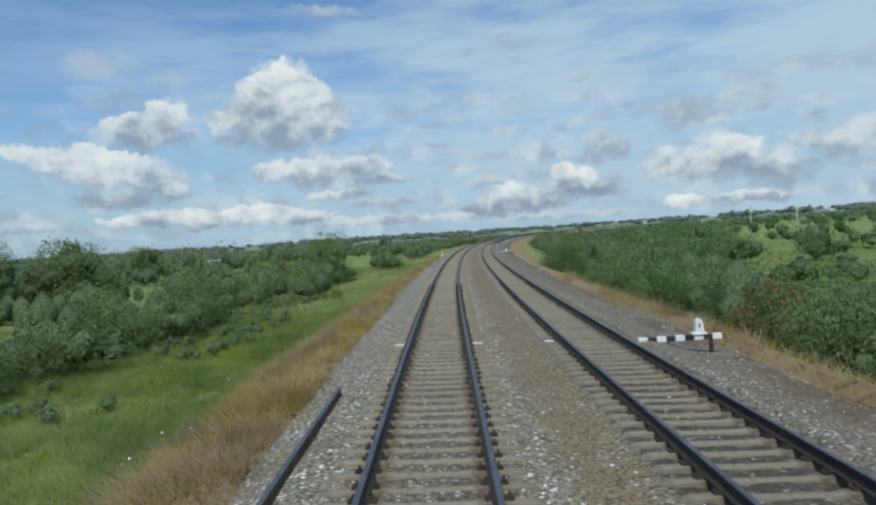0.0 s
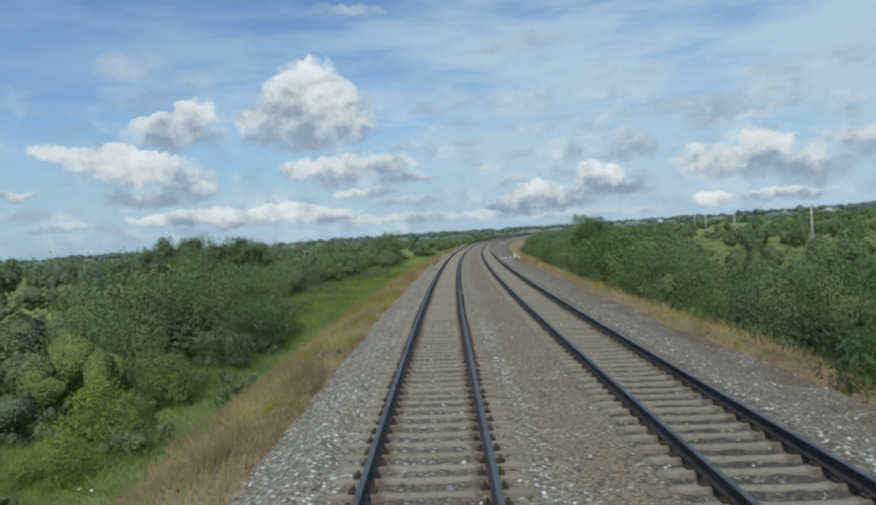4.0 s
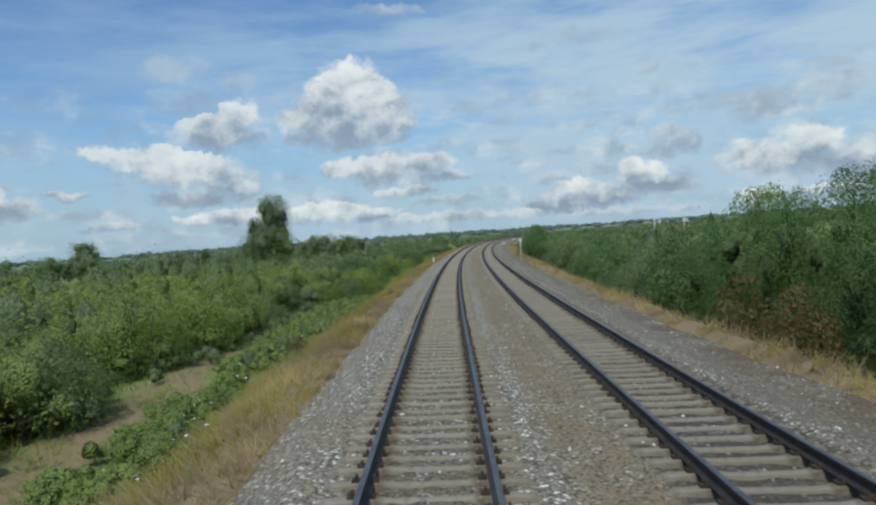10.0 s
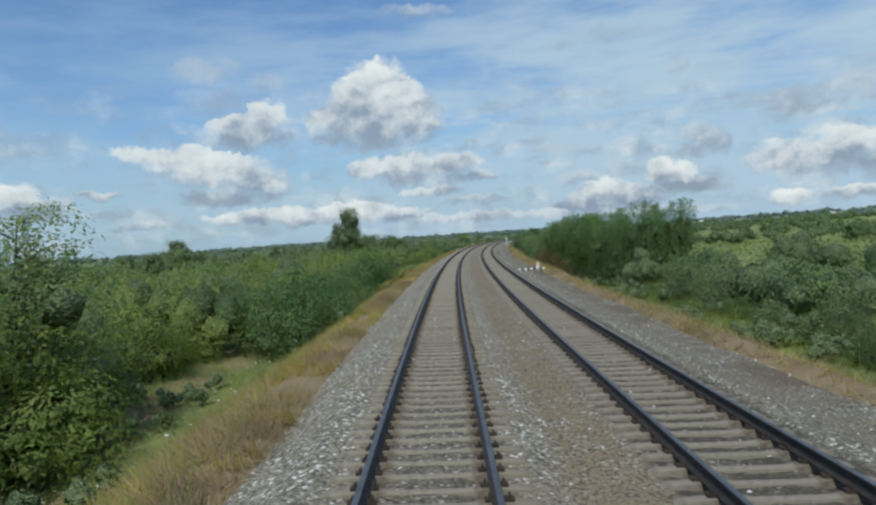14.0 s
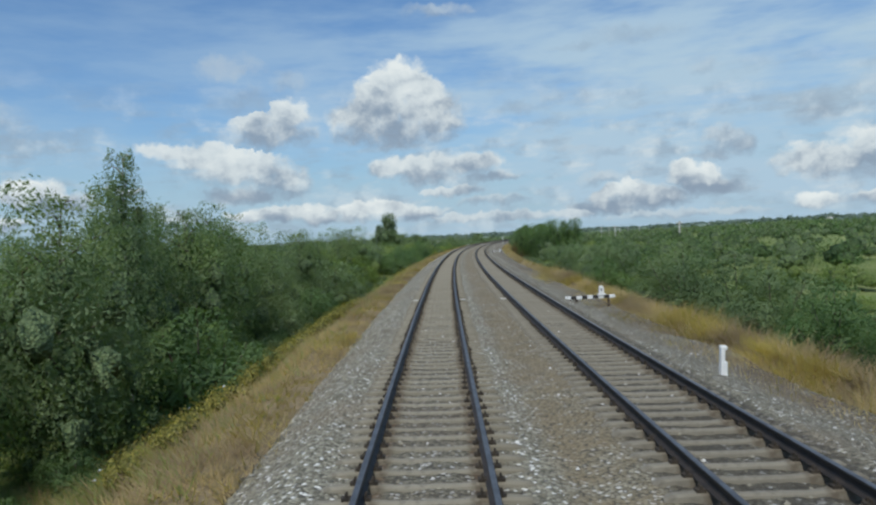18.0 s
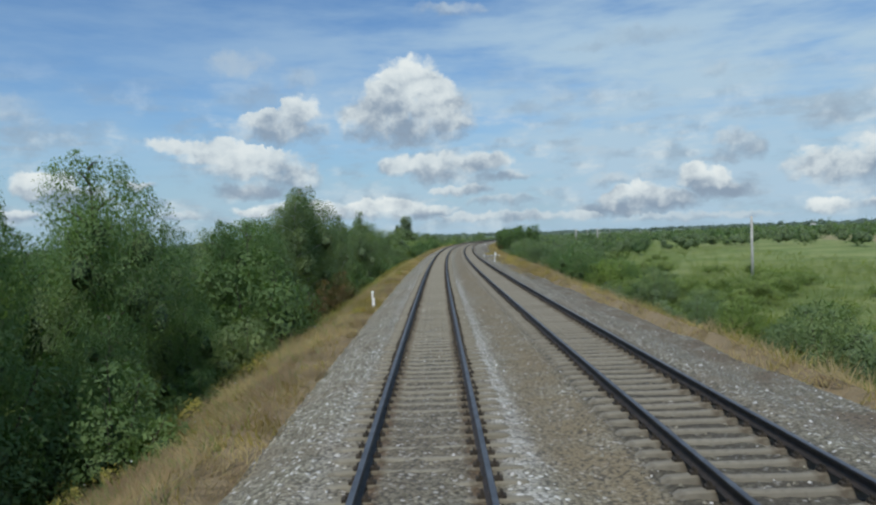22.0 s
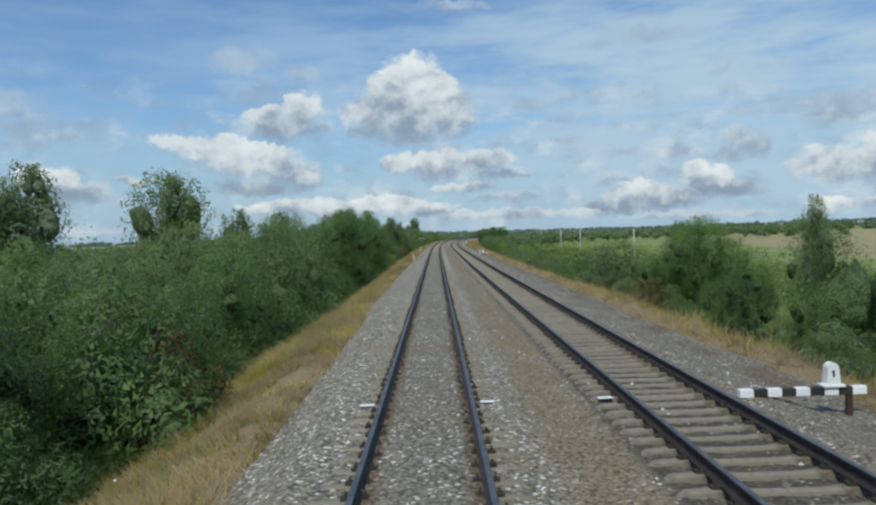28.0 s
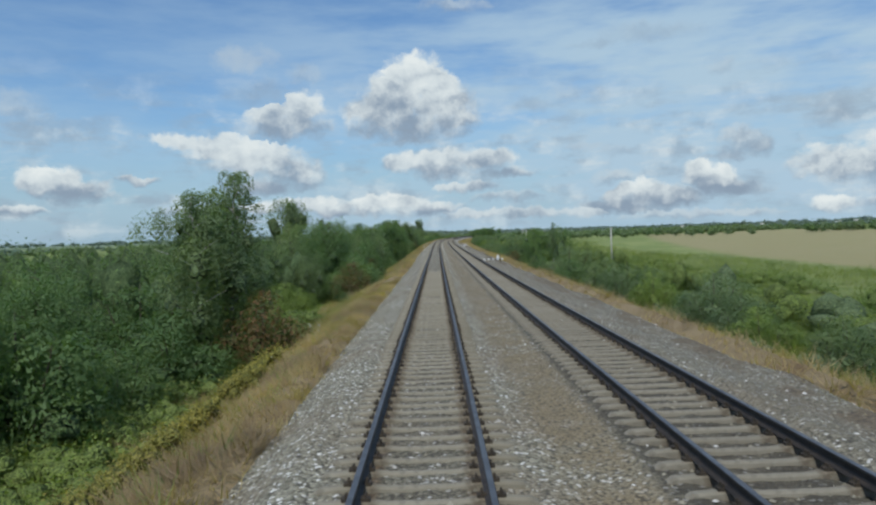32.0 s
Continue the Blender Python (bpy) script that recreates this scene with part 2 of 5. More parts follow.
def leafy(name, dark, light, dry=None, dry_share=0.0, drift=0.15, patches=0.085):
    """Leaves: they scatter light and let some through."""
    m = bpy.data.materials.new(name)
    m.use_nodes = True
    g = Graph(m.node_tree)
    one, leaf = g.node("ShaderNodeObjectInfo").outputs["Random"], g.node("ShaderNodeNewGeometry").outputs["Random Per Island"]
    place = g.node("ShaderNodeTexCoord").outputs["Object"]
    clump = g.span(g.noise(place, 2.1, 3.0, 0.6), 0.32, 0.68)
    colour = g.blend(g.math("ADD", g.math("MULTIPLY", leaf, 0.34), g.math("MULTIPLY_ADD", one, 0.36, g.math("MULTIPLY", clump, 0.3))), dark, light)
    colour = g.blend(g.span(g.noise(place, 0.7), 0.42, 0.7, 0.0, 0.4), colour, dark)
    world_place = g.node("ShaderNodeNewGeometry").outputs["Position"]
    patch = g.noise(world_place, patches, 3.0, 0.55)
    colour = g.blend(g.span(patch, 0.5, 0.66, 0.0, drift), colour, g.blend(1.0, light, (1.12, 1.1, 0.88), "MULTIPLY"))
    colour = g.blend(g.span(patch, 0.46, 0.34, 0.0, drift), colour, dark)
    each = g.noise(world_place, 0.27, 2.0, 0.5)
    colour = g.blend(g.span(each, 0.5, 0.68, 0.0, 0.45), colour, g.blend(1.0, light, (1.2, 1.14, 0.9), "MULTIPLY"))
    colour = g.blend(g.span(each, 0.48, 0.32, 0.0, 0.45), colour, g.blend(1.0, dark, (0.7, 0.76, 0.8), "MULTIPLY"))
    if dry:
        colour = g.blend(g.math("GREATER_THAN", g.math("MULTIPLY_ADD", leaf, 0.6, g.math("MULTIPLY", g.noise(place, 1.1), 0.6)), 1 - dry_share), colour, dry)
    p = g.node("ShaderNodeBsdfPrincipled", {"Base Color": colour, "Roughness": 0.6, "Specular IOR Level": 0.25})
    thin = g.node("ShaderNodeBsdfTranslucent", {0: g.blend(1.0, colour, (1.1, 1.25, 0.5), "MULTIPLY")})
    g.node("ShaderNodeOutputMaterial", {0: g.node("ShaderNodeMixShader", {0: 0.42, 1: p.outputs[0], 2: thin.outputs[0]}).outputs[0]})
    return m


def on_line(g):
    """Distance along and across the line, kept in the mesh's map."""
    uv = g.node("ShaderNodeSeparateXYZ", {0: g.node("ShaderNodeUVMap", uv_map="line").outputs[0]})
    return uv.outputs[0], uv.outputs[1]


def gravel_build(g, place):
    s, d = on_line(g)
    cell = g.node("ShaderNodeTexVoronoi", {"Vector": place, "Scale": 17.0, "Randomness": 1.0})
    small = g.node("ShaderNodeTexVoronoi", {"Vector": place, "Scale": 34.0})
    shade = g.node("ShaderNodeSeparateColor", {0: cell.outputs["Color"]})
    tint = g.blend(shade.outputs[0], (0.135, 0.124, 0.09), (0.385, 0.36, 0.275))
    tint = g.blend(g.span(shade.outputs[1], 0.88, 0.94), tint, (0.80, 0.78, 0.72))
    tint = g.blend(g.math("MULTIPLY", g.span(g.noise(place, 0.35, 4.0), 0.4, 0.68), 0.5), tint, (0.26, 0.205, 0.14))
    earth = g.math("MULTIPLY", g.span(g.math("ABSOLUTE", g.math("SUBTRACT", d, 2.35)), 0.9, 0.3), g.span(g.noise(place, 1.3, 4.0), 0.3, 0.6, 0.35, 0.9))
    tint = g.blend(earth, tint, (0.235, 0.185, 0.11))
    chalk = g.math("MULTIPLY", g.span(g.math("ABSOLUTE", g.math("SUBTRACT", g.math("ABSOLUTE", d), 1.3)), 0.42, 0.12), g.math("MULTIPLY", g.span(s, -325, -345), g.span(s, -445, -415)))
    tint = g.blend(g.math("MULTIPLY", chalk, g.math("MULTIPLY", g.span(d, -1, 1, 0.2, 0.5), g.span(g.noise(place, 2.2, 4.0), 0.35, 0.6, 0.2, 1.0))), tint, (0.62, 0.605, 0.56))
    # gravel between the sleepers darkened: dirt plus the gaps' shade, both in the colour
    crib_dirt_shade = g.math("MAXIMUM", g.math("MULTIPLY", g.span(g.math("ABSOLUTE", d), 1.25, 0.9), g.math("MULTIPLY_ADD", g.math("MULTIPLY", g.span(s, -365, -392), g.span(s, -512, -488)), -0.25, 0.5)), g.math("MULTIPLY", g.span(g.math("ABSOLUTE", g.math("SUBTRACT", d, 4.3)), 1.52, 1.2), 0.85))
    tint = g.blend(g.math("MULTIPLY", crib_dirt_shade, g.span(g.noise(place, 3.0, 3.0), 0.3, 0.55, 0.6, 1.0)), tint, (0.055, 0.048, 0.036))
    soil = g.math("MULTIPLY", g.span(d, 7.0, 7.9), g.span(g.noise(place, 0.55, 4.0, 0.6), 0.43, 0.55))
    tint = g.blend(g.span(d, 5.4, 6.2, 0.0, 0.38), tint, (0.12, 0.102, 0.075))
    tint = g.blend(g.math("MULTIPLY", soil, 0.8), tint, (0.15, 0.11, 0.07))
    rust = g.math("MULTIPLY", g.span(g.math("ABSOLUTE", g.math("SUBTRACT", g.math("ABSOLUTE", d), 0.70)), 0.2, 0.06), 0.65)
    tint = g.blend(rust, tint, (0.12, 0.07, 0.035))
    # creases between the stone cells darkened, their shade put into the colour
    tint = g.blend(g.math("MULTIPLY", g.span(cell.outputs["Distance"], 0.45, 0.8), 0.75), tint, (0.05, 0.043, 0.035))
    return tint, g.math("SUBTRACT", g.math("MULTIPLY", small.outputs["Distance"], -0.3), cell.outputs["Distance"])


def ground_build(g, place):
    s, d = on_line(g)
    n1, n2, n3 = g.noise(place, 0.11, 5.0, 0.6), g.noise(place, 0.9, 5.0, 0.65), g.noise(place, 7.0, 5.0, 0.7)
    green = g.blend(g.span(n1, 0.4, 0.62), (0.19, 0.26, 0.075), (0.31, 0.355, 0.125))
    green = g.blend(g.math("MULTIPLY", g.span(n2, 0.5, 0.75), 0.6), green, (0.33, 0.29, 0.145))
    straw = g.blend(n3, (0.27, 0.19, 0.11), (0.48, 0.37, 0.22))
    straw = g.blend(g.span(g.noise(place, 0.5, 4.0), 0.5, 0.72, 0.0, 0.6), straw, (0.19, 0.105, 0.045))
    rough = g.math("ADD", g.math("MULTIPLY", g.math("SUBTRACT", n2, 0.5), 2.6), g.math("MULTIPLY", g.math("SUBTRACT", g.noise(place, 0.22, 3.0), 0.5), 3.0))
    edge = g.math("ADD", d, rough)
    dry = g.span(g.math("ADD", edge, g.math("ADD", g.span(s, -250, -290, 0.0, 3.6), g.span(s, 6, 30, 0.0, 2.6))), -6.4, -5.0)
    dry = g.math("MULTIPLY", dry, g.span(edge, 13.2, 12.0))
    tint = g.blend(dry, green, straw)
    trail = g.math("MULTIPLY", g.span(g.math("ABSOLUTE", g.math("ADD", g.math("ADD", d, 9.4), g.math("MULTIPLY", rough, 0.5))), 0.75, 0.3), g.math("MULTIPLY", g.span(s, -20, 0), g.span(s, 70, 30)))
    tint = g.blend(g.math("MULTIPLY", trail, 0.8), tint, (0.27, 0.22, 0.14))
    bare = g.math("MULTIPLY", g.span(g.math("ABSOLUTE", g.math("ADD", edge, 11.2)), 1.7, 1.0), g.math("MULTIPLY", g.span(s, -106, -114), g.span(s, -244, -236)))
    tint = g.blend(g.math("MULTIPLY", bare, 0.85), tint, (0.38, 0.27, 0.17))
    inward = g.math("SUBTRACT", d, g.math("MAXIMUM", g.math("MULTIPLY_ADD", s, 0.19, 133.6), 50.0))
    far = g.math("MULTIPLY", g.math("MULTIPLY", g.span(inward, 0, 8), g.span(inward, 110, 95)), g.math("MULTIPLY", g.span(s, -60, -90), g.span(g.noise(place, 0.012, 2.0), 0.30, 0.36)))
    tint = g.blend(far, tint, g.blend(n1, (0.42, 0.34, 0.19), (0.34, 0.33, 0.15)))
    # distance haze painted in: ground turns blue-green far out and far ahead
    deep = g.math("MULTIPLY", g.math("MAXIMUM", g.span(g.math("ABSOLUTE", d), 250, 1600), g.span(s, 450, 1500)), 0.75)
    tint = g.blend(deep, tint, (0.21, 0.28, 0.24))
    tint = g.blend(g.math("MULTIPLY", n3, 0.45), tint, (0.06, 0.065, 0.025))
    return tint, n3


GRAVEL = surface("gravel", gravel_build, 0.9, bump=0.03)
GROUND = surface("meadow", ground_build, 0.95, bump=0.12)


def concrete(name, a, b, gap_dirt):
    """Sleepers: worn concrete, dusty at the ends, stained brown beside the rails."""
    def build(g, place):
        d = on_line(g)[1]
        big, small = g.noise(place, 2.0), g.noise(place, 16.0, 4.0, 0.65)
        each = g.node("ShaderNodeObjectInfo").outputs["Random"]
        tint = g.blend(g.math("MULTIPLY_ADD", each, 0.45, g.math("MULTIPLY", g.span(big, 0.35, 0.65), 0.55)), a, b)
        tint = g.blend(g.math("MULTIPLY", small, gap_dirt), tint, (0.12, 0.09, 0.06))
        tint = g.blend(g.math("MULTIPLY", g.span(g.noise(place, 7.0, 3.0), 0.52, 0.66), 0.5), tint, (0.14, 0.125, 0.10))
        stain = g.span(g.math("ABSOLUTE", g.math("SUBTRACT", g.math("ABSOLUTE", d), 0.72)), 0.24, 0.10)
        tint = g.blend(g.math("MULTIPLY", stain, g.span(small, 0.3, 0.6, 0.3, 0.7)), tint, (0.10, 0.076, 0.052))
        return tint, small
    return surface(name, build, 0.9, bump=0.008)


CONCRETE = concrete("sleeper concrete", (0.205, 0.188, 0.142), (0.315, 0.292, 0.23), 0.5)
CONCRETE_OLD = concrete("old sleeper concrete", (0.19, 0.176, 0.14), (0.29, 0.27, 0.215), 0.55)
RUST = worn((0.035, 0.024, 0.018), (0.075, 0.045, 0.03), 6.0, 0.5, name="rusty steel", rough=0.75, bump=0.002)
OLD_RUST = worn((0.10, 0.065, 0.04), (0.19, 0.13, 0.085), 5.0, 0.4, name="brown rusted rail", rough=0.85, bump=0.003)
RAIL_SIDE = worn((0.018, 0.017, 0.018), (0.042, 0.034, 0.03), 6.0, 0.5, name="dark oily rail side", rough=0.6, bump=0.002)
CLIP_STEEL = worn((0.028, 0.023, 0.017), (0.06, 0.047, 0.034), 6.0, 0.5, name="oily clip steel", rough=0.8, bump=0.002)
HEAD = worn((0.27, 0.275, 0.28), (0.20, 0.20, 0.205), 3.0, 0.3, name="polished rail head", rough=0.55, metal=0.9, bump=0.0005, spec=0.5)
WHITE = worn((0.74, 0.74, 0.72), (0.82, 0.82, 0.80), 3.0, 0.12, (0.3, 0.27, 0.22), name="white paint", rough=0.6)
BLACK = worn((0.02, 0.02, 0.022), (0.035, 0.034, 0.032), 4.0, 0.3, name="black paint", rough=0.6)
BARK = worn((0.10, 0.075, 0.055), (0.17, 0.14, 0.11), 3.0, 0.6, name="bark", bump=0.02)
BIRCH = worn((0.50, 0.48, 0.44), (0.62, 0.60, 0.56), 2.0, 0.55, (0.05, 0.045, 0.04), name="birch bark", bump=0.006)
POLE_WOOD = worn((0.44, 0.43, 0.40), (0.60, 0.58, 0.54), 2.0, 0.3, name="weathered pole", bump=0.004)
# grey-green raised to take in some distance haze, put into the colour
LEAF_WILLOW = leafy("willow leaves", (0.115, 0.172, 0.085), (0.235, 0.305, 0.155), drift=0.5)
# for trees farther off: distance haze put into the leaf colour, paler and greyer
LEAF_HAZED = leafy("hazed grey-green leaves", (0.14, 0.19, 0.115), (0.245, 0.305, 0.19))
LEAF_LIGHT = leafy("light leaves", (0.14, 0.205, 0.055), (0.27, 0.345, 0.105), drift=0.5)
LEAF_DARK = leafy("dark leaves", (0.085, 0.155, 0.062), (0.195, 0.285, 0.115))
LEAF_RUSTY = leafy("leaves with dry ones", (0.06, 0.09, 0.03), (0.13, 0.165, 0.06), (0.25, 0.15, 0.08), 0.40)
# blue-grey tint: the haze before the far woods is put into this colour
LEAF_FAR_HAZED = leafy("hazed far leaves", (0.15, 0.205, 0.185), (0.20, 0.26, 0.225))
DRY_GRASS = leafy("dry grass", (0.27, 0.185, 0.11), (0.58, 0.46, 0.285), drift=0.7, patches=0.45)
YELLOW = leafy("yellowing weeds", (0.22, 0.21, 0.05), (0.46, 0.40, 0.11))
YELLOW_GREEN = leafy("pale meadow grass", (0.15, 0.20, 0.06), (0.32, 0.36, 0.14), drift=0.5, patches=0.2)
GREEN_GRASS = leafy("green grass", (0.15, 0.215, 0.06), (0.33, 0.39, 0.145), drift=0.6, patches=0.3)

# ---- building helpers ----


def link_mesh(name, verts, faces, material, parent=None, label="", smooth=False, normals=None):
    me = bpy.data.meshes.new(name)
    me.from_pydata(verts if isinstance(verts, list) else np.asarray(verts).tolist(), [], faces if isinstance(faces, list) else np.asarray(faces).tolist())
    me.materials.append(material)
    if smooth or normals is not None:
        me.shade_smooth()
    if normals is not None:
        normals = np.asarray(normals, float)
        me.normals_split_custom_set_from_vertices(normals / (np.linalg.norm(normals, axis=1)[:, None] + 1e-9))
    ob = new(name, me)
    ob.parent = parent
    return tagged(ob, label)


def part(name, bm, material, parent=None, label="", smooth=False):
    """Links a bmesh as one mesh object under a thing or a part."""
    me = bpy.data.meshes.new(name)
    bm.to_mesh(me)
    bm.free()
    me.materials.append(material)
    if smooth:
        me.shade_smooth()
    ob = new(name, me)
    ob.parent = parent
    return tagged(ob, label)


def box(bm, x0, x1, y0, y1, z0, z1, bevel=0.0):
    """A block, with its edges taken off."""
    r = bmesh.ops.create_cube(bm, size=1.0)["verts"]
    for v in r:
        v.co = Vector((x0 if v.co.x < 0 else x1, y0 if v.co.y < 0 else y1, z0 if v.co.z < 0 else z1))
    if bevel:
        bmesh.ops.bevel(bm, geom=list({e for v in r for e in v.link_edges}), offset=bevel, segments=1, affect="EDGES")


def tube(points, radii, sides=7):
    """Verts and faces of a tapering, bent tube."""
    verts, faces = [], []
    for i, (p, r) in enumerate(zip(points, radii)):
        d = Vector(points[min(i + 1, len(points) - 1)]) - Vector(points[max(i - 1, 0)])
        q = d.to_track_quat("Z", "Y")
        for k in range(sides):
            a = 2 * math.pi * k / sides
            verts.append(tuple(Vector(p) + q @ Vector((math.cos(a) * r, math.sin(a) * r, 0))))
        if i:
            for k in range(sides):
                a, b = (i - 1) * sides + k, (i - 1) * sides + (k + 1) % sides
                faces.append((a, b, b + sides, a + sides))
    faces += [tuple(range(sides))[::-1], tuple(range(len(verts) - sides, len(verts)))]
    return verts, faces


def joined(pieces):
    verts, faces = [], []
    for v, f in pieces:
        n = len(verts)
        verts += v
        faces += [tuple(i + n for i in x) for x in f]
    return verts, faces


def stand(s, d, z, turn=0.0, scale=1.0):
    """A pose on the line's ground: x across to the right, y along the line."""
    p, a = site(s, d, z), float(along(s)[3])
    return Matrix.Translation(p) @ Matrix.Rotation(-a + turn, 4, "Z") @ Matrix.Diagonal((scale, scale, scale, 1))


def fog(x, y, scale, seed=0.0):
    """Smooth noise between 0 and 1 over arrays."""
    x, y = np.asarray(x, float) / scale + seed, np.asarray(y, float) / scale - seed * 1.7
    xi, yi = np.floor(x), np.floor(y)
    fx, fy = x - xi, y - yi
    fx, fy = fx * fx * (3 - 2 * fx), fy * fy * (3 - 2 * fy)

    def h(i, j):
        v = np.sin(i * 127.1 + j * 311.7 + seed * 17.3) * 43758.5453
        return v - np.floor(v)
    return (h(xi, yi) * (1 - fx) + h(xi + 1, yi) * fx) * (1 - fy) + (h(xi, yi + 1) * (1 - fx) + h(xi + 1, yi + 1) * fx) * fy


def ramp(x, a, b):
    t = np.clip((np.asarray(x, float) - a) / (np.asarray(b, float) - a), 0, 1)
    return t * t * (3 - 2 * t)


def sheet(name, rows, cols, places, maps, material):
    """A grid mesh with its line map."""
    i = np.arange((rows - 1) * cols).reshape(rows - 1, cols)[:, :-1].ravel()
    faces = np.stack([i, i + 1, i + cols + 1, i + cols], 1)
    ob = link_mesh(name, places, faces, material, smooth=True)
    uv = ob.data.uv_layers.new(name="line")
    loops = np.empty(len(ob.data.loops), np.int32)
    ob.data.loops.foreach_get("vertex_index", loops)
    uv.data.foreach_set("uv", maps[loops].astype(np.float32).ravel())
    return ob


# ---- the ground ----


def lie(s, d):
    """Height of the ground over the line's rail heads: the bank, its shoulders and the low land on both sides."""
    s, d = np.broadcast_arrays(np.asarray(s, float), np.asarray(d, float))
    left = -3.5 - 0.5 * np.sin(s / 90) + 1.4 * (fog(s, d, 34, 3.0) - 0.5)
    right = -2.6 - 0.4 * np.sin(s / 70 + 1) + 1.0 * (fog(s, d, 40, 8.0) - 0.5)
    far = np.clip(np.abs(d) - 250, 0, None)
    left = left + far * 0.004 * (0.6 + fog(s, d, 700, 5.0))
    right = right + far * 0.005 * (0.6 + fog(s, d, 600, 2.0))
    wob = 0.5 * (fog(s, d * 0, 9, 1.0) - 0.5)
    ahead = np.clip(s - 900, 0, None) * 0.004
    z = np.where(d < 2, np.maximum(left, -0.72 - np.clip(-3.7 + wob - d, 0, None) / 1.7), np.maximum(right, -0.66 - np.clip(d - 9.5 + wob, 0, None) / 1.8))
    core = ramp(d, -3.0, -2.2) * ramp(d, 9.5, 8.7)
    z = z + 0.22 * (fog(s, d, 1.6, 9.0) - 0.5) * ramp(d, -4.6, -3.4) * (d < 2) - 0.45 * core + (0.10 * (fog(s, d, 0.9, 4.0) - 0.5)) * (1 - core)
    return z + ahead


def ground_at(s, d):
    """World height and place of the ground at (s, d)."""
    fade = np.clip(1 - (np.abs(np.asarray(d) - 2) - 9) / 20, 0, 1)
    p = site(s, d, lie(s, d), canted=False)
    p[..., 2] -= np.sin(along(s)[4]) * d * fade
    return p


across = np.concatenate([-np.geomspace(3600, 12.4, 60), np.arange(-12, 16.1, 0.5), np.geomspace(16.6, 3600, 60)])
onward = np.concatenate([np.arange(-880, -570, 12.0), np.arange(-570, 160, 1.5), np.geomspace(162, 2900, 110)])
gs, gd = (m.ravel() for m in np.meshgrid(onward, across, indexing="ij"))
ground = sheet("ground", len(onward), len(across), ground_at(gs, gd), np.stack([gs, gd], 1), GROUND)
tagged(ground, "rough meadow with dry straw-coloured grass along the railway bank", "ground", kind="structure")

# ---- the track bed ----


def bury(s):
    """How far the stones cover the sleepers of the near track: more on the straight."""
    return ramp(s, -365, -392) * ramp(s, -512, -488)


def bed(s, d):
    gp = gap(s)
    crib = -0.268 + bury(s) * (0.065 * ramp(np.abs(d), 1.0, 0.7) + 0.039)
    z = np.full(np.shape(d), 0.0) + crib
    z = np.where((d > 1.45) & (d < gp - 1.45), -0.27 + 0.05 * bury(s) * ramp(d, 3.0, 1.8) - 0.07 * np.sin(np.clip((d - 1.45) / (gp - 2.9), 0, 1) * math.pi), z)
    wide = 0.55 * ramp(s, -385, -420) * ramp(s, -478, -450)
    z = np.where(d < -1.45, -0.23 - 0.5 * ramp(d, -1.6 - wide, -2.9 - wide) - 0.5 * ramp(d, -2.8 - wide, -3.4 - wide), z)
    z = np.where(d > gp + 1.5, -0.24 - 0.42 * ramp(d, gp + 1.55, gp + 3.3) - 0.4 * ramp(d, 7.7 + 1.0 * fog(s, d * 0, 3.0, 5.0), 9.3), z)
    under = np.minimum(np.abs(np.abs(d) - 0.8), np.abs(np.abs(d - gp) - 0.8))
    z = np.where(np.abs(d - gp) < 1.46, -0.284, z)
    z = z - 0.03 * ramp(under, 0.22, 0.08)
    open_crib = np.maximum((np.abs(d) < 1.3) * (1 - bury(s)), np.abs(d - gp) < 1.3)
    return z + 0.04 * (fog(s, d, 0.16, 2.0) - 0.5) + (0.05 - 0.03 * open_crib) * (fog(s, d, 0.8, 6.0) - 0.5)


bed_d = np.arange(-3.8, 9.9, 0.16)
bed_s = np.concatenate([np.arange(-572, 60, 0.48), np.arange(60, 200, 1.5), np.arange(200, 900, 6.0)])
bs, bd = (m.ravel() for m in np.meshgrid(bed_s, bed_d, indexing="ij"))
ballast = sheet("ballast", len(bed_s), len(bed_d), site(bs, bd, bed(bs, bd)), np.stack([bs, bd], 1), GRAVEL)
tagged(ballast, "grey and brown crushed stone ballast under both tracks", "ballast", kind="structure")

rng = np.random.default_rng(5)


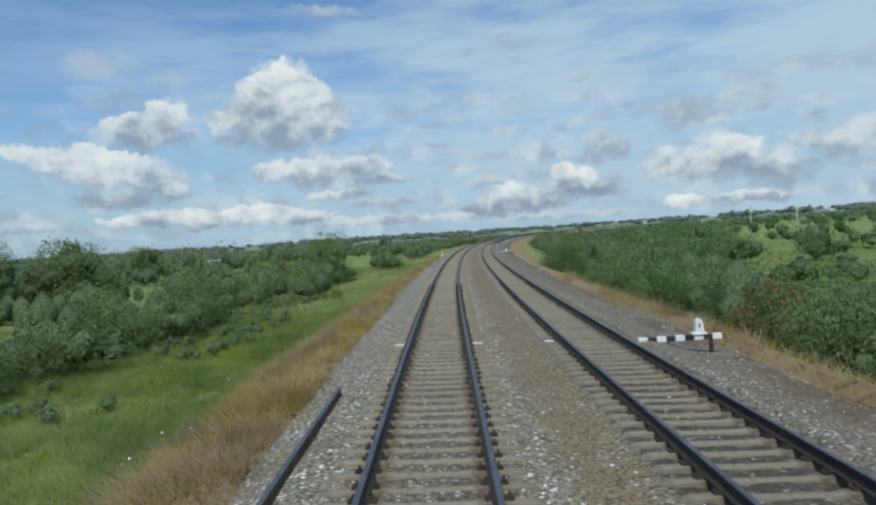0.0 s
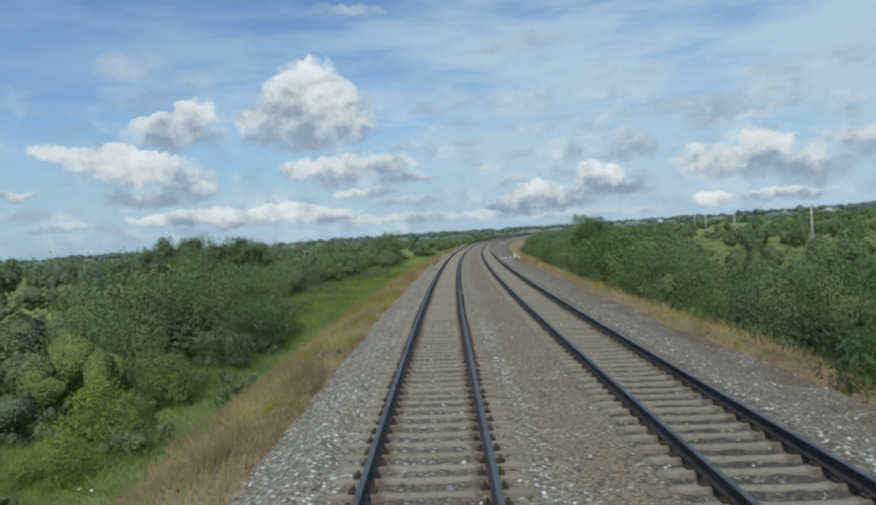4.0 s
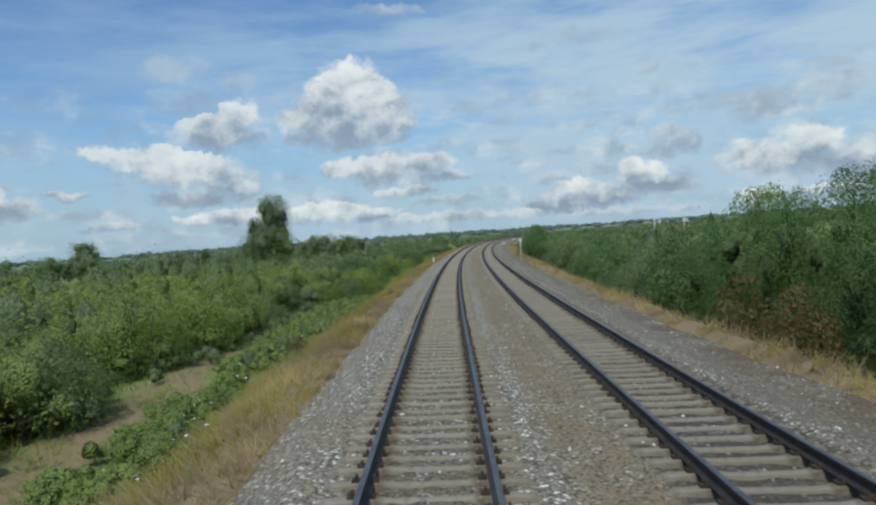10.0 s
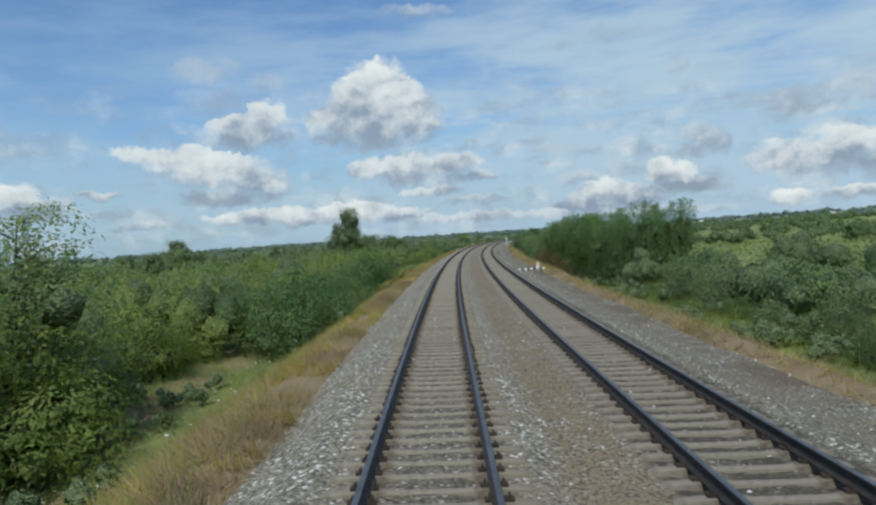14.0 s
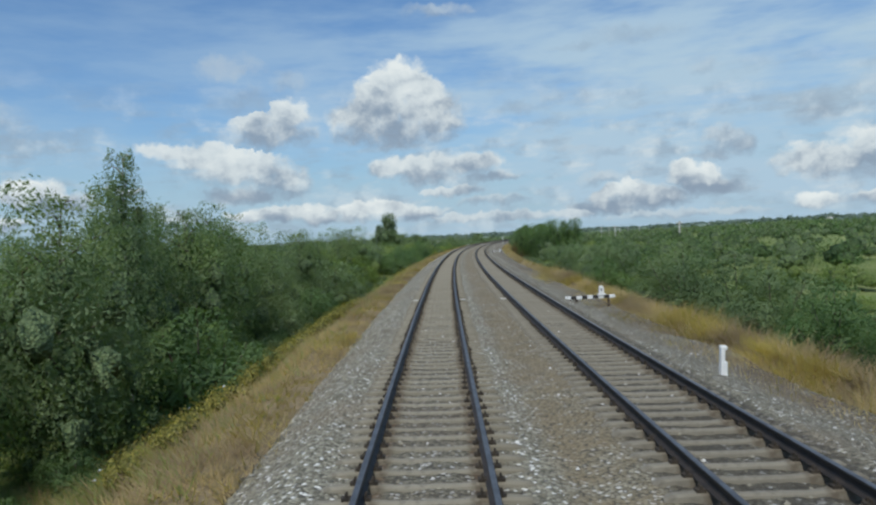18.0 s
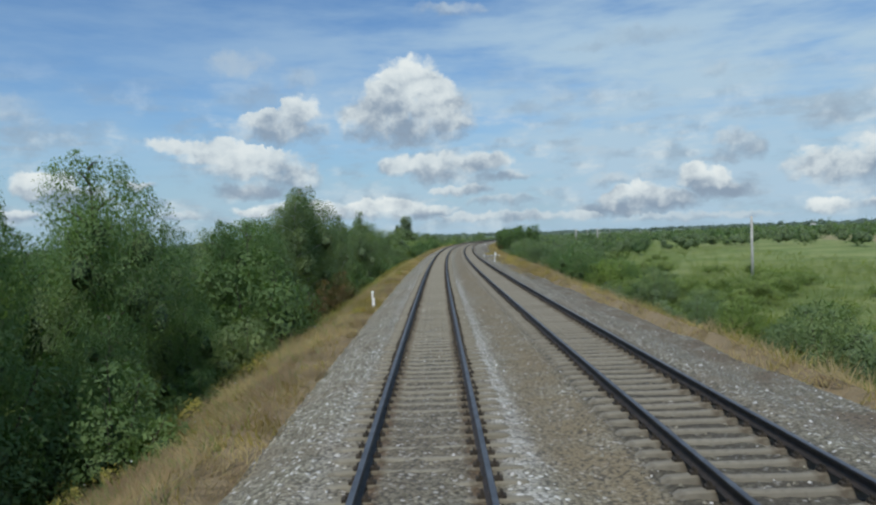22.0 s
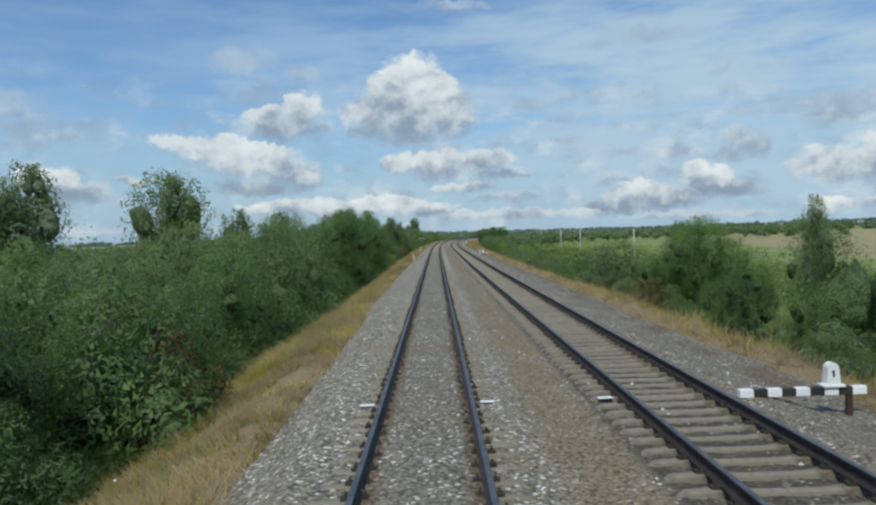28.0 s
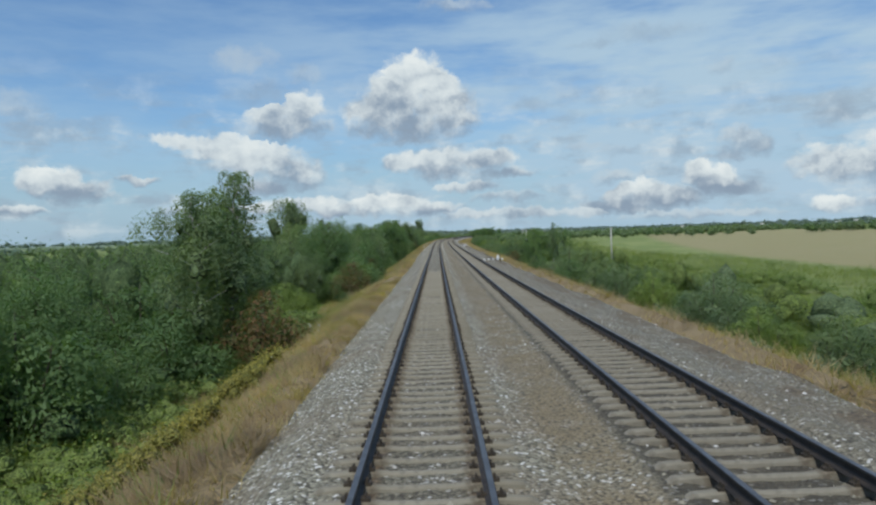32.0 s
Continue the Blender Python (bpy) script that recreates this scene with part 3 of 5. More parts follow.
def stones(name, count, s0, s1, size):
    """Loose stones, each a squashed, turned octahedron."""
    s, d = rng.uniform(s0, s1, count), rng.uniform(-2.9, 8.9, count)
    keep = rng.random(count) < np.where((d > 1.5) & (d < 2.7), 0.6, 1.0)
    s, d = s[keep], d[keep]
    n = len(s)
    c = site(s, d, bed(s, d) - size * 0.1)
    base = np.array([(1, 0, 0), (-1, 0, 0), (0, 1, 0), (0, -1, 0), (0, 0, 1)], float)
    tri = np.array([(0, 2, 4), (2, 1, 4), (1, 3, 4), (3, 0, 4)])
    pts = (base[None] + [0, 0, 0.15]) * rng.uniform(0.5, 1.2, (n, 5, 1)) * size * rng.uniform(0.6, 1.5, (n, 1, 1))
    a = rng.uniform(0, 6.28, n)
    x = pts[..., 0] * np.cos(a)[:, None] - pts[..., 1] * np.sin(a)[:, None]
    y = pts[..., 0] * np.sin(a)[:, None] + pts[..., 1] * np.cos(a)[:, None]
    pts = np.stack([x, y, pts[..., 2] * 0.75], -1) + c[:, None]
    return link_mesh(name, pts.reshape(-1, 3), (tri[None] + 5 * np.arange(n)[:, None, None]).reshape(-1, 3), STONE_MIX)


def stone_build(g, place):
    one = g.node("ShaderNodeNewGeometry").outputs["Random Per Island"]
    c = g.blend(one, (0.135, 0.124, 0.09), (0.40, 0.375, 0.295))
    c = g.blend(g.span(one, 0.86, 0.90), c, (0.72, 0.70, 0.67))
    c = g.blend(g.math("MULTIPLY", g.noise(place, 30.0), 0.5), c, (0.10, 0.08, 0.06))
    return c, None


STONE_MIX = surface("loose stones", stone_build, 0.9)
tagged(stones("loose_stones", 64000, -562, 40, 0.036), "loose crushed stones lying on the ballast", "stones", kind="stuff")

# ---- the tracks ----
PROFILE = [(-0.075, -0.18), (0.075, -0.18), (0.075, -0.168), (0.02, -0.148), (0.009, -0.12), (0.009, -0.06), (0.02, -0.045), (0.036, -0.036), (0.037, -0.008), (0.030, 0.0), (-0.030, 0.0), (-0.037, -0.008), (-0.036, -0.036), (-0.02, -0.045), (-0.009, -0.06), (-0.009, -0.12), (-0.02, -0.148), (-0.075, -0.168)]


def rail_mesh(name, middle, ss, parent):
    """One rail along the line: rusty sides and a polished head."""
    n = len(PROFILE)
    rows = [site(ss, middle(ss) + x, 0 * ss + z) for x, z in PROFILE]
    verts = np.stack(rows, 1).reshape(-1, 3)
    faces, shiny = [], []
    for i in range(len(ss) - 1):
        for k in range(n):
            a, b = i * n + k, i * n + (k + 1) % n
            faces.append((a, b, b + n, a + n))
            shiny.append(1 if k in (8, 9, 10) else 0)
    faces += [tuple(range(n))[::-1], tuple(range(len(verts) - n, len(verts)))]
    ob = link_mesh(name, verts, faces, RAIL_SIDE, parent)
    ob.data.materials.append(HEAD)
    ob.data.polygons.foreach_set("material_index", np.array(shiny + [0, 0], np.int32))
    return ob


def empty(name, at=None):
    ob = new(name)
    if at is not None:
        ob.matrix_world = at
    return ob


def sleeper_mesh():
    """A concrete sleeper: high seats under the rails, a lower middle and sloped ends. x across, origin between the rail heads."""
    cuts = [(-1.35, -0.262, 0.058), (-1.27, -0.214, 0.076), (-0.98, -0.196, 0.082), (-0.62, -0.196, 0.082), (-0.42, -0.222, 0.064), (0.42, -0.222, 0.064), (0.62, -0.196, 0.082), (0.98, -0.196, 0.082), (1.27, -0.214, 0.076), (1.35, -0.262, 0.058)]
    verts, faces = [], []
    for i, (x, z, w) in enumerate(cuts):
        verts += [(x, -w - 0.03, -0.38), (x, -w, z - 0.025), (x, -w + 0.03, z), (x, w - 0.03, z), (x, w, z - 0.025), (x, w + 0.03, -0.38)]
        if i:
            a = (i - 1) * 6
            faces += [(a + k, a + k + 1, a + k + 7, a + k + 6) for k in range(5)]
    faces += [(5, 4, 3, 2, 1, 0), tuple(range(54, 60))]
    return verts, faces


def clip_mesh():
    """Bolted clips either side of each rail on one sleeper."""
    pieces = []
    for rail in (-0.797, 0.797):
        for side in (-1, 1):
            bm = bmesh.new()
            c = rail + side * 0.115
            box(bm, c - 0.06, c + 0.055, -0.055, 0.055, -0.197, -0.158)
            box(bm, c - 0.016, c + 0.016, -0.05, -0.018, -0.16, -0.11)
            box(bm, c - 0.016, c + 0.016, 0.018, 0.05, -0.16, -0.11)
            bm.verts.index_update()
            pieces.append(([tuple(v.co) for v in bm.verts], [tuple(v.index for v in f.verts) for f in bm.faces]))
            bm.free()
    return joined(pieces)


SLEEPER, CLIPS = sleeper_mesh(), clip_mesh()


def strewn(name, shape, poses, material, parent, label=""):
    """Many copies of one small shape in one mesh."""
    v = np.array([(*p, 1) for p in shape[0]])
    m = np.array([[list(r) for r in p] for p in poses])
    verts = np.einsum("nij,kj->nki", m, v)[..., :3].reshape(-1, 3)
    n = len(v)
    faces = [tuple(i + n * k for i in f) for k in range(len(poses)) for f in shape[1]]
    ob = link_mesh(name, verts, faces, material, parent)
    ob["kind"] = "stuff"
    return tagged(ob, label)


def track_pose(s, middle, lift=0.0):
    """Pose of a piece lying across a canted track."""
    p, (a, e) = site(s, middle, lift), [float(v) for v in along(s)[3:]]
    return Matrix.Translation(p) @ Matrix.Rotation(-a, 4, "Z") @ Matrix.Rotation(e, 4, "Y")


def cross_map(ob, count=1):
    """Keeps, for every sleeper of the mesh, how far across the track its points lie."""
    uv = ob.data.uv_layers.new(name="line")
    loops = np.empty(len(ob.data.loops), np.int32)
    ob.data.loops.foreach_get("vertex_index", loops)
    x = np.tile([v[0] for v in SLEEPER[0]], count)[loops]
    uv.data.foreach_set("uv", np.stack([0 * x, x], 1).astype(np.float32).ravel())


JOINTS = (-572, -408, -244, -80, 84)
for which, label in ((0, "near railway track with grey concrete sleepers and polished rails"), (1, "far railway track with darker concrete sleepers in stone ballast")):
    mid = (lambda s: gap(s)) if which else (lambda s: 0.0 * s)
    concrete = CONCRETE_OLD if which else CONCRETE
    shared = None
    for k, (s0, s1) in enumerate(zip(JOINTS, JOINTS[1:])):
        last = k == len(JOINTS) - 2
        track = tagged(empty("railway_track", stand(s0, 0, 0)), label, "railway track", "lengths of track")
        inv = track.matrix_world.inverted()
        rail_s = np.concatenate([np.arange(s0, 260, 2.0), np.arange(260, 900, 5.0)]) if last else np.arange(s0, s1 + 0.1, 2.0)
        for side in (-0.797, 0.797):
            r = rail_mesh("rail", lambda s: mid(s) + side, rail_s, track)
            r.matrix_parent_inverse = inv
        rest, clip_poses = [], []
        for i in range(math.ceil((s0 + 571.7) / 0.543), math.ceil(((200 if last else s1) + 571.7) / 0.543)):
            s = -571.6 + i * 0.543 + rng.uniform(-0.03, 0.03)
            m = track_pose(s, float(mid(s)) + rng.uniform(-0.03, 0.03), rng.uniform(-0.012, 0.006)) @ Matrix.Rotation(rng.normal(0, 0.012), 4, "Z")
            if s < 45:
                clip_poses.append(m)
            if s > 84:
                rest.append(m)
                continue
            if shared is None:
                ob = link_mesh("sleeper", SLEEPER[0], SLEEPER[1], concrete, track)
                cross_map(ob)
                shared = ob.data
            else:
                ob = new("sleeper", shared)
                ob.parent = track
            ob.matrix_parent_inverse = inv
            ob.matrix_basis = m
        strewn("fastening", CLIPS, clip_poses, CLIP_STEEL, track).matrix_parent_inverse = inv
        if rest:
            ob = strewn("distant_sleeper", SLEEPER, rest, concrete, track)
            cross_map(ob, len(rest))
            ob.matrix_parent_inverse = inv

# ---- plants ----


def leaf_cloud(r, lobes, count, size, flat=0.5):
    """Leaves as folded diamonds over and inside a set of lobes (x, y, z, rx, ry, rz)."""
    lobes = np.array(lobes, float)
    weight = np.prod(lobes[:, 3:], 1) ** (2 / 3)
    pick = r.choice(len(lobes), count, p=weight / weight.sum())
    d = r.normal(size=(count, 3))
    d[:, 2] += 0.25
    d /= np.linalg.norm(d, axis=1)[:, None]
    depth = 1.06 - np.abs(r.normal(0, 0.2, count))
    bump = 1 + 0.17 * np.sin(d[:, 0] * 7 + pick) * np.sin(d[:, 1] * 6 + pick * 2) + 0.08 * np.sin(d[:, 2] * 13 + d[:, 0] * 11)
    c = lobes[pick, :3] + d * lobes[pick, 3:] * np.minimum(depth * bump, 1.1)[:, None]
    n = d + r.normal(0, 0.42, (count, 3))
    n[:, 2] += flat
    n /= np.linalg.norm(n, axis=1)[:, None]
    t = r.normal(0, 0.6, (count, 3)) + d * 0.5 + [0, 0, 0.7]
    t -= n * (t * n).sum(1)[:, None]
    t /= np.linalg.norm(t, axis=1)[:, None] + 1e-6
    b = np.cross(n, t)
    L = size * r.uniform(0.55, 1.5, count)[:, None]
    wide = r.uniform(0.35, 0.6, count)[:, None]
    pts = np.stack([c - t * L * 0.6 + b * L * wide, c - t * L - b * L * wide, c + t * L * 1.2], 1).reshape(-1, 3)
    middle = lobes[:, :3].mean(0)
    out = (c - middle) / (np.abs(c - middle).max(0) + 1e-6)
    soft = 0.55 * d + 0.35 * out + 0.5 * n
    return pts, np.arange(3 * count).reshape(-1, 3), np.repeat(soft, 3, 0)


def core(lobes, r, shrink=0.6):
    """Filler of a crown: lumpy, closed forms under the leaves, in a shaded leaf colour."""
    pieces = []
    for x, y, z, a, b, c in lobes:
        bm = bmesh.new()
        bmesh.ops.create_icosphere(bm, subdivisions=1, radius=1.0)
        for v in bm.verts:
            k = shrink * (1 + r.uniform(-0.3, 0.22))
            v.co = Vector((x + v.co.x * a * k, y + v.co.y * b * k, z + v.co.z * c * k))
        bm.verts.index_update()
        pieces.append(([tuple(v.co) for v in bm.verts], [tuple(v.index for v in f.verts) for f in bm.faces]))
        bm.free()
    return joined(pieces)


def crown(name, r, lobes, count, size, material, parent, shrink=0.44, flat=0.4, share=0.68):
    tall = sorted(lobes, key=lambda q: -(q[2] + q[5]))[: max(4, len(lobes) // 2)]
    for x, y, z, a, b, c in tall:
        for _ in range(2):
            k, w = r.uniform(0.5, 0.75), r.uniform(0.14, 0.24) * (a + b) / 2
            lobes = lobes + [(x + r.uniform(-0.4, 0.4) * a, y + r.uniform(-0.4, 0.4) * b, z + c * k, w, w, c * r.uniform(0.25, 0.5))]
    pts, faces, soft = leaf_cloud(r, lobes, count, size, flat)
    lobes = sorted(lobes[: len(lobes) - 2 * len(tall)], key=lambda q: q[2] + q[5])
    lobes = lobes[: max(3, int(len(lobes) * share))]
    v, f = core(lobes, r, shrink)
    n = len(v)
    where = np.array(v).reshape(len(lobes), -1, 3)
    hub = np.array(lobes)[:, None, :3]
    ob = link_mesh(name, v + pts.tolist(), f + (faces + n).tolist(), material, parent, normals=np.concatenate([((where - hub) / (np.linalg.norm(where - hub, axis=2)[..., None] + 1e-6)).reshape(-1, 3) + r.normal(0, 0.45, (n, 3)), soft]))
    ob.data.materials.append(INNER_SHADE[material.name])
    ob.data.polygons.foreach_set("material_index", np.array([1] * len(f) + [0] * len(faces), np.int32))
    return ob


INNER_SHADE = {}


def inner_shade_of(leaf, dark, light):
    """Shade inside a crown put into colour: a darker copy of that leaf material."""
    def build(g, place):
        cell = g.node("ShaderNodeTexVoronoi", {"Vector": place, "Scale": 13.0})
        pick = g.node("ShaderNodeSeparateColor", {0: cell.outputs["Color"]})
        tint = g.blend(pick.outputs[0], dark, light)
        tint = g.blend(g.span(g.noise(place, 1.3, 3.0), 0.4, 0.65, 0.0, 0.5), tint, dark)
        # gaps between the cells darkened further, as shade put into the colour
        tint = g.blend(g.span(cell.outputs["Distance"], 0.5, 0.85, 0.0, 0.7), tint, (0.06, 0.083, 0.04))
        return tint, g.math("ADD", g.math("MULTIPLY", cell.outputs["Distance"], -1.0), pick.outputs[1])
    INNER_SHADE[leaf.name] = surface("shaded inner " + leaf.name, build, 0.9, bump=0.09, spec=0.1)


inner_shade_of(LEAF_WILLOW, (0.105, 0.15, 0.078), (0.205, 0.265, 0.13))
inner_shade_of(LEAF_DARK, (0.06, 0.10, 0.045), (0.15, 0.21, 0.09))
inner_shade_of(LEAF_LIGHT, (0.12, 0.17, 0.05), (0.25, 0.31, 0.095))
inner_shade_of(LEAF_HAZED, (0.14, 0.19, 0.12), (0.235, 0.295, 0.185))
inner_shade_of(LEAF_RUSTY, (0.06, 0.065, 0.03), (0.15, 0.13, 0.06))
inner_shade_of(YELLOW, (0.12, 0.12, 0.03), (0.32, 0.29, 0.085))
inner_shade_of(YELLOW_GREEN, (0.10, 0.135, 0.045), (0.25, 0.29, 0.115))


def bush_lobes(r, wide):
    lobes, tips = [], []
    for i in range(7):
        a, q = 6.28 * i / 6 + r.uniform(-0.4, 0.4), r.uniform(0.55, 1.15) * wide
        if i == 6:
            a, q = 0.0, 0.05
        top = r.uniform(1.5, 2.5) if i < 6 else 2.75
        x, y = math.cos(a) * q, math.sin(a) * q
        lobes.append((x, y, top - 0.5, r.uniform(0.55, 0.85) * wide, r.uniform(0.55, 0.85) * wide, r.uniform(0.5, 0.75)))
        lobes.append((x * 1.2, y * 1.2, top * 0.4, r.uniform(0.55, 0.8) * wide, r.uniform(0.55, 0.8) * wide, r.uniform(0.5, 0.75)))
        tips.append((x, y, top))
    return lobes, tips


def bush(seed, material, wide=1.0, count=10000, label="", size=0.048):
    """A many-stemmed bush about 3 m high: stems and a lumpy leafy crown."""
    r = np.random.default_rng(seed)
    root = tagged(new("bush"), label, "bush", "bushes along the line")
    lobes, tips = bush_lobes(r, wide)
    pieces = [tube([(x * 0.15, y * 0.15, -0.3), (x * 0.5, y * 0.5, z * 0.4), (x, y, z * 0.97), (x * 1.05, y * 1.02, z * 1.06)], [0.035, 0.028, 0.012, 0.004], 5) for x, y, z in tips]
    link_mesh("branchwork", *joined(pieces), BARK, root)
    crown("crown", r, lobes, count, size, material, root)
    return root


def tree(seed, material, bark, tall=8.0, wide=1.6, count=20000, label="", base=0.2, size=0.047, lean=0.3, steps=16, fill=0.62, taper=1.5):
    """A tapered trunk with limbs and clumps of leaves round them."""
    r = np.random.default_rng(seed)
    root = tagged(new("tree"), label, "tree", "trees along the line")
    bend = r.uniform(-lean, lean, 2)
    spine = [(bend[0] * k * k, bend[1] * k * k, tall * k - (0.4 if k == 0 else 0)) for k in (0, 0.25, 0.5, 0.75, 1.0)]
    link_mesh("trunk", *tube(spine, [tall * 0.012, tall * 0.0095, tall * 0.007, tall * 0.004, 0.008], 8), bark, root)
    lobes, limbs = [], []
    for i in range(steps):
        k = base + (0.97 - base) * (i / (steps - 1))
        reach = wide * max(1.05 - abs((k - base) / (1 - base) - 0.36) ** 1.3 * taper, 0.16) * r.uniform(0.65, 1.2)
        a = i * 2.4 + r.uniform(-0.4, 0.4)
        o = Vector((bend[0] * k * k, bend[1] * k * k, tall * k))
        e = o + Vector((math.cos(a) * reach * 0.7, math.sin(a) * reach * 0.7, reach * 0.45))
        limbs.append(tube([tuple(o), tuple((o + e) / 2 + Vector((0, 0, 0.08))), tuple(e)], [tall * 0.005, tall * 0.0035, 0.006], 5))
        w = max(reach * fill, 0.2)
        lobes.append((e.x * 0.9, e.y * 0.9, min(e.z, tall - w * 0.9), w * 0.85, w * 0.85, w * 1.35))
        if i % 2:
            lobes.append((o.x, o.y, o.z, w * 0.85, w * 0.85, w))
    link_mesh("branching", *joined(limbs), bark, root)
    crown("crown", r, lobes, count, size, material, root, 0.55 if tall > 12 else 0.34, 0.1, 0.9 if tall > 12 else 0.68)
    return root


taken = {}


def plant(model, s, d, top, wide=1.0, sink=0.25):
    """Sets one plant of that model on the ground, its top so high over the rails; the first use is the model itself."""
    p = ground_at(np.array(float(s)), np.array(float(d)))
    own = max(v[2] for c in model.children for v in c.bound_box)
    up = float(along(s)[2]) + top - p[2] + sink
    k = max(up, 0.6) / own
    m = Matrix.Translation(Vector(p) - Vector((0, 0, sink))) @ Matrix.Rotation(rng.uniform(0, 6.28), 4, "Z")
    w = k * wide
    if w < 0.8 and model["category"] == "bush":
        w = w * 0.6 + 0.32
    ob = model if model.name not in taken else copy_thing(model, m)
    taken[model.name] = 1
    ob.matrix_basis = m @ Matrix.Diagonal((w, w, k, 1))
    return ob


WILLOWS = [bush(i, LEAF_WILLOW, 1.1 + 0.12 * i, label="rounded grey-green willow bush on the railway bank") for i in range(3)]
PALE = [bush(10 + i, LEAF_LIGHT, 1.2 + 0.1 * i, label="bright yellow-green leafy bush below the bank") for i in range(2)]
DEEP = [bush(20 + i, LEAF_DARK, 1.1 + 0.1 * i, label="dense dark green bush beside the line") for i in range(2)]
SCORCHED = [bush(30, LEAF_RUSTY, 0.9, 8000, size=0.045, label="bush with rust-brown dry leaves at the foot of the bank")]
ASPENS = [tree(40 + i, LEAF_DARK, BARK, 8.0, 1.6 + 0.25 * i, label="slender dark green aspen tree beside the line") for i in range(3)]
BIRCHES = [tree(50 + i, LEAF_WILLOW, BIRCH, 8.0, 1.5 + 0.2 * i, 18000, "young birch tree with a pale trunk", 0.22) for i in range(2)]
SALLOWS = [tree(60 + i, LEAF_WILLOW, BARK, 6.5, 2.2, 16000, "broad grey-green willow tree beside the bank", 0.03) for i in range(2)]
GLOOM = [tree(65 + i, LEAF_DARK, BARK, 6.5, 2.2, 16000, "broad dark green tree with leaves down to the ground", 0.03) for i in range(2)]

# hedges of plants along the line: from, to, distance of the first row, tops over the rails in front and behind, rows, mixture
L1, L2, L3 = WILLOWS + DEEP, WILLOWS + PALE + PALE, GLOOM + SALLOWS
HEDGES = [
    (-6, 62, -21.0, -0.4, 1.4, 2, WILLOWS), (-40, -8, -15.5, 1.4, 2.4, 2, L1), (-42, -24, -11.4, -0.3, 1.0, 1, L1), (-62, -40, -10.8, -0.8, 1.6, 2, PALE + L1), (-96, -62, -11.0, 0.1, 1.4, 2, L1 + DEEP + PALE),
    (-112, -96, -9.6, -0.1, 1.4, 2, L2), (-138, -112, -13.8, 0.4, 1.4, 2, L2 + PALE), (-171, -138, -14.2, 0.3, 1.2, 2, L2 + PALE), (-207, -171, -8.4, 0.9, 1.8, 2, DEEP), (-204, -178, -7.4, -0.6, 0, 1, DEEP), (-222, -206, -14.0, 0.4, 1.6, 2, PALE + WILLOWS), (-262, -241, -10.4, 2.0, 3.2, 2, L2 + SALLOWS), (-241, -222, -13.6, 2.2, 3.4, 2, L2 + SALLOWS),
    (-310, -292, -11.6, 3.1, 4.1, 2, L3 + SALLOWS), (-292, -269, -11.6, 4.1, 5.0, 2, L3 + SALLOWS), (-269, -262, -11.4, 2.2, 3.2, 2, L3 + SALLOWS), (-342, -306, -10.9, -0.6, 0, 1, DEEP + WILLOWS + DEEP), (-306, -264, -9.0, -0.7, 0, 1, DEEP + WILLOWS + DEEP), (-440, -342, -9.7, -0.9, 0, 1, DEEP + WILLOWS + DEEP), (-440, -342, -10.9, 1.2, 0, 1, GLOOM + DEEP), (-499, -440, -9.6, -0.8, 0, 1, DEEP + WILLOWS + DEEP), (-342, -322, -11.8, 4.0, 5.0, 1, L3 + BIRCHES), (-322, -310, -11.8, 2.6, 3.4, 1, L3), (-362, -342, -12.2, 3.8, 4.4, 2, ASPENS + L3), (-440, -362, -12.2, 4.4, 5.0, 2, ASPENS + ASPENS + L3), (-499, -440, -11.2, 2.6, 3.6, 2, L3 + DEEP), (-530, -499, -16.2, 1.4, 2.4, 2, DEEP + GLOOM), (-528, -499, -10.8, -1.8, 2.0, 1, PALE + DEEP),
    (-566, -536, -12.0, 0.4, 3.0, 2, DEEP + GLOOM),
    (28, 110, 14.2, -0.4, 0.9, 1, L1), (-2, 28, 14.6, 0.5, 2.0, 1, L1), (-112, -2, 14.7, 1.0, 2.4, 1, L1), (-138, -112, 14.3, 2.0, 3.2, 2, L1), (-178, -138, 14.2, 3.0, 4.0, 2, GLOOM + ASPENS),
    (-262, -178, 15.5, 0.0, 1.0, 1, L1), (-345, -316, 16.5, -0.9, 0, 1, WILLOWS + PALE), (-316, -262, 16.5, 0.7, 1.4, 1, L1), (-402, -345, 15.3, -0.8, 0.2, 1, WILLOWS + PALE), (-442, -402, 14.5, 0.4, 1.4, 1, L1), (-496, -468, 14.5, 0.1, 1.0, 1, DEEP + WILLOWS), (-468, -442, 14.3, 1.2, 2.2, 2, GLOOM + DEEP), (-566, -496, 15.2, -0.3, 0.2, 2, WILLOWS + PALE),
]
behind = {}
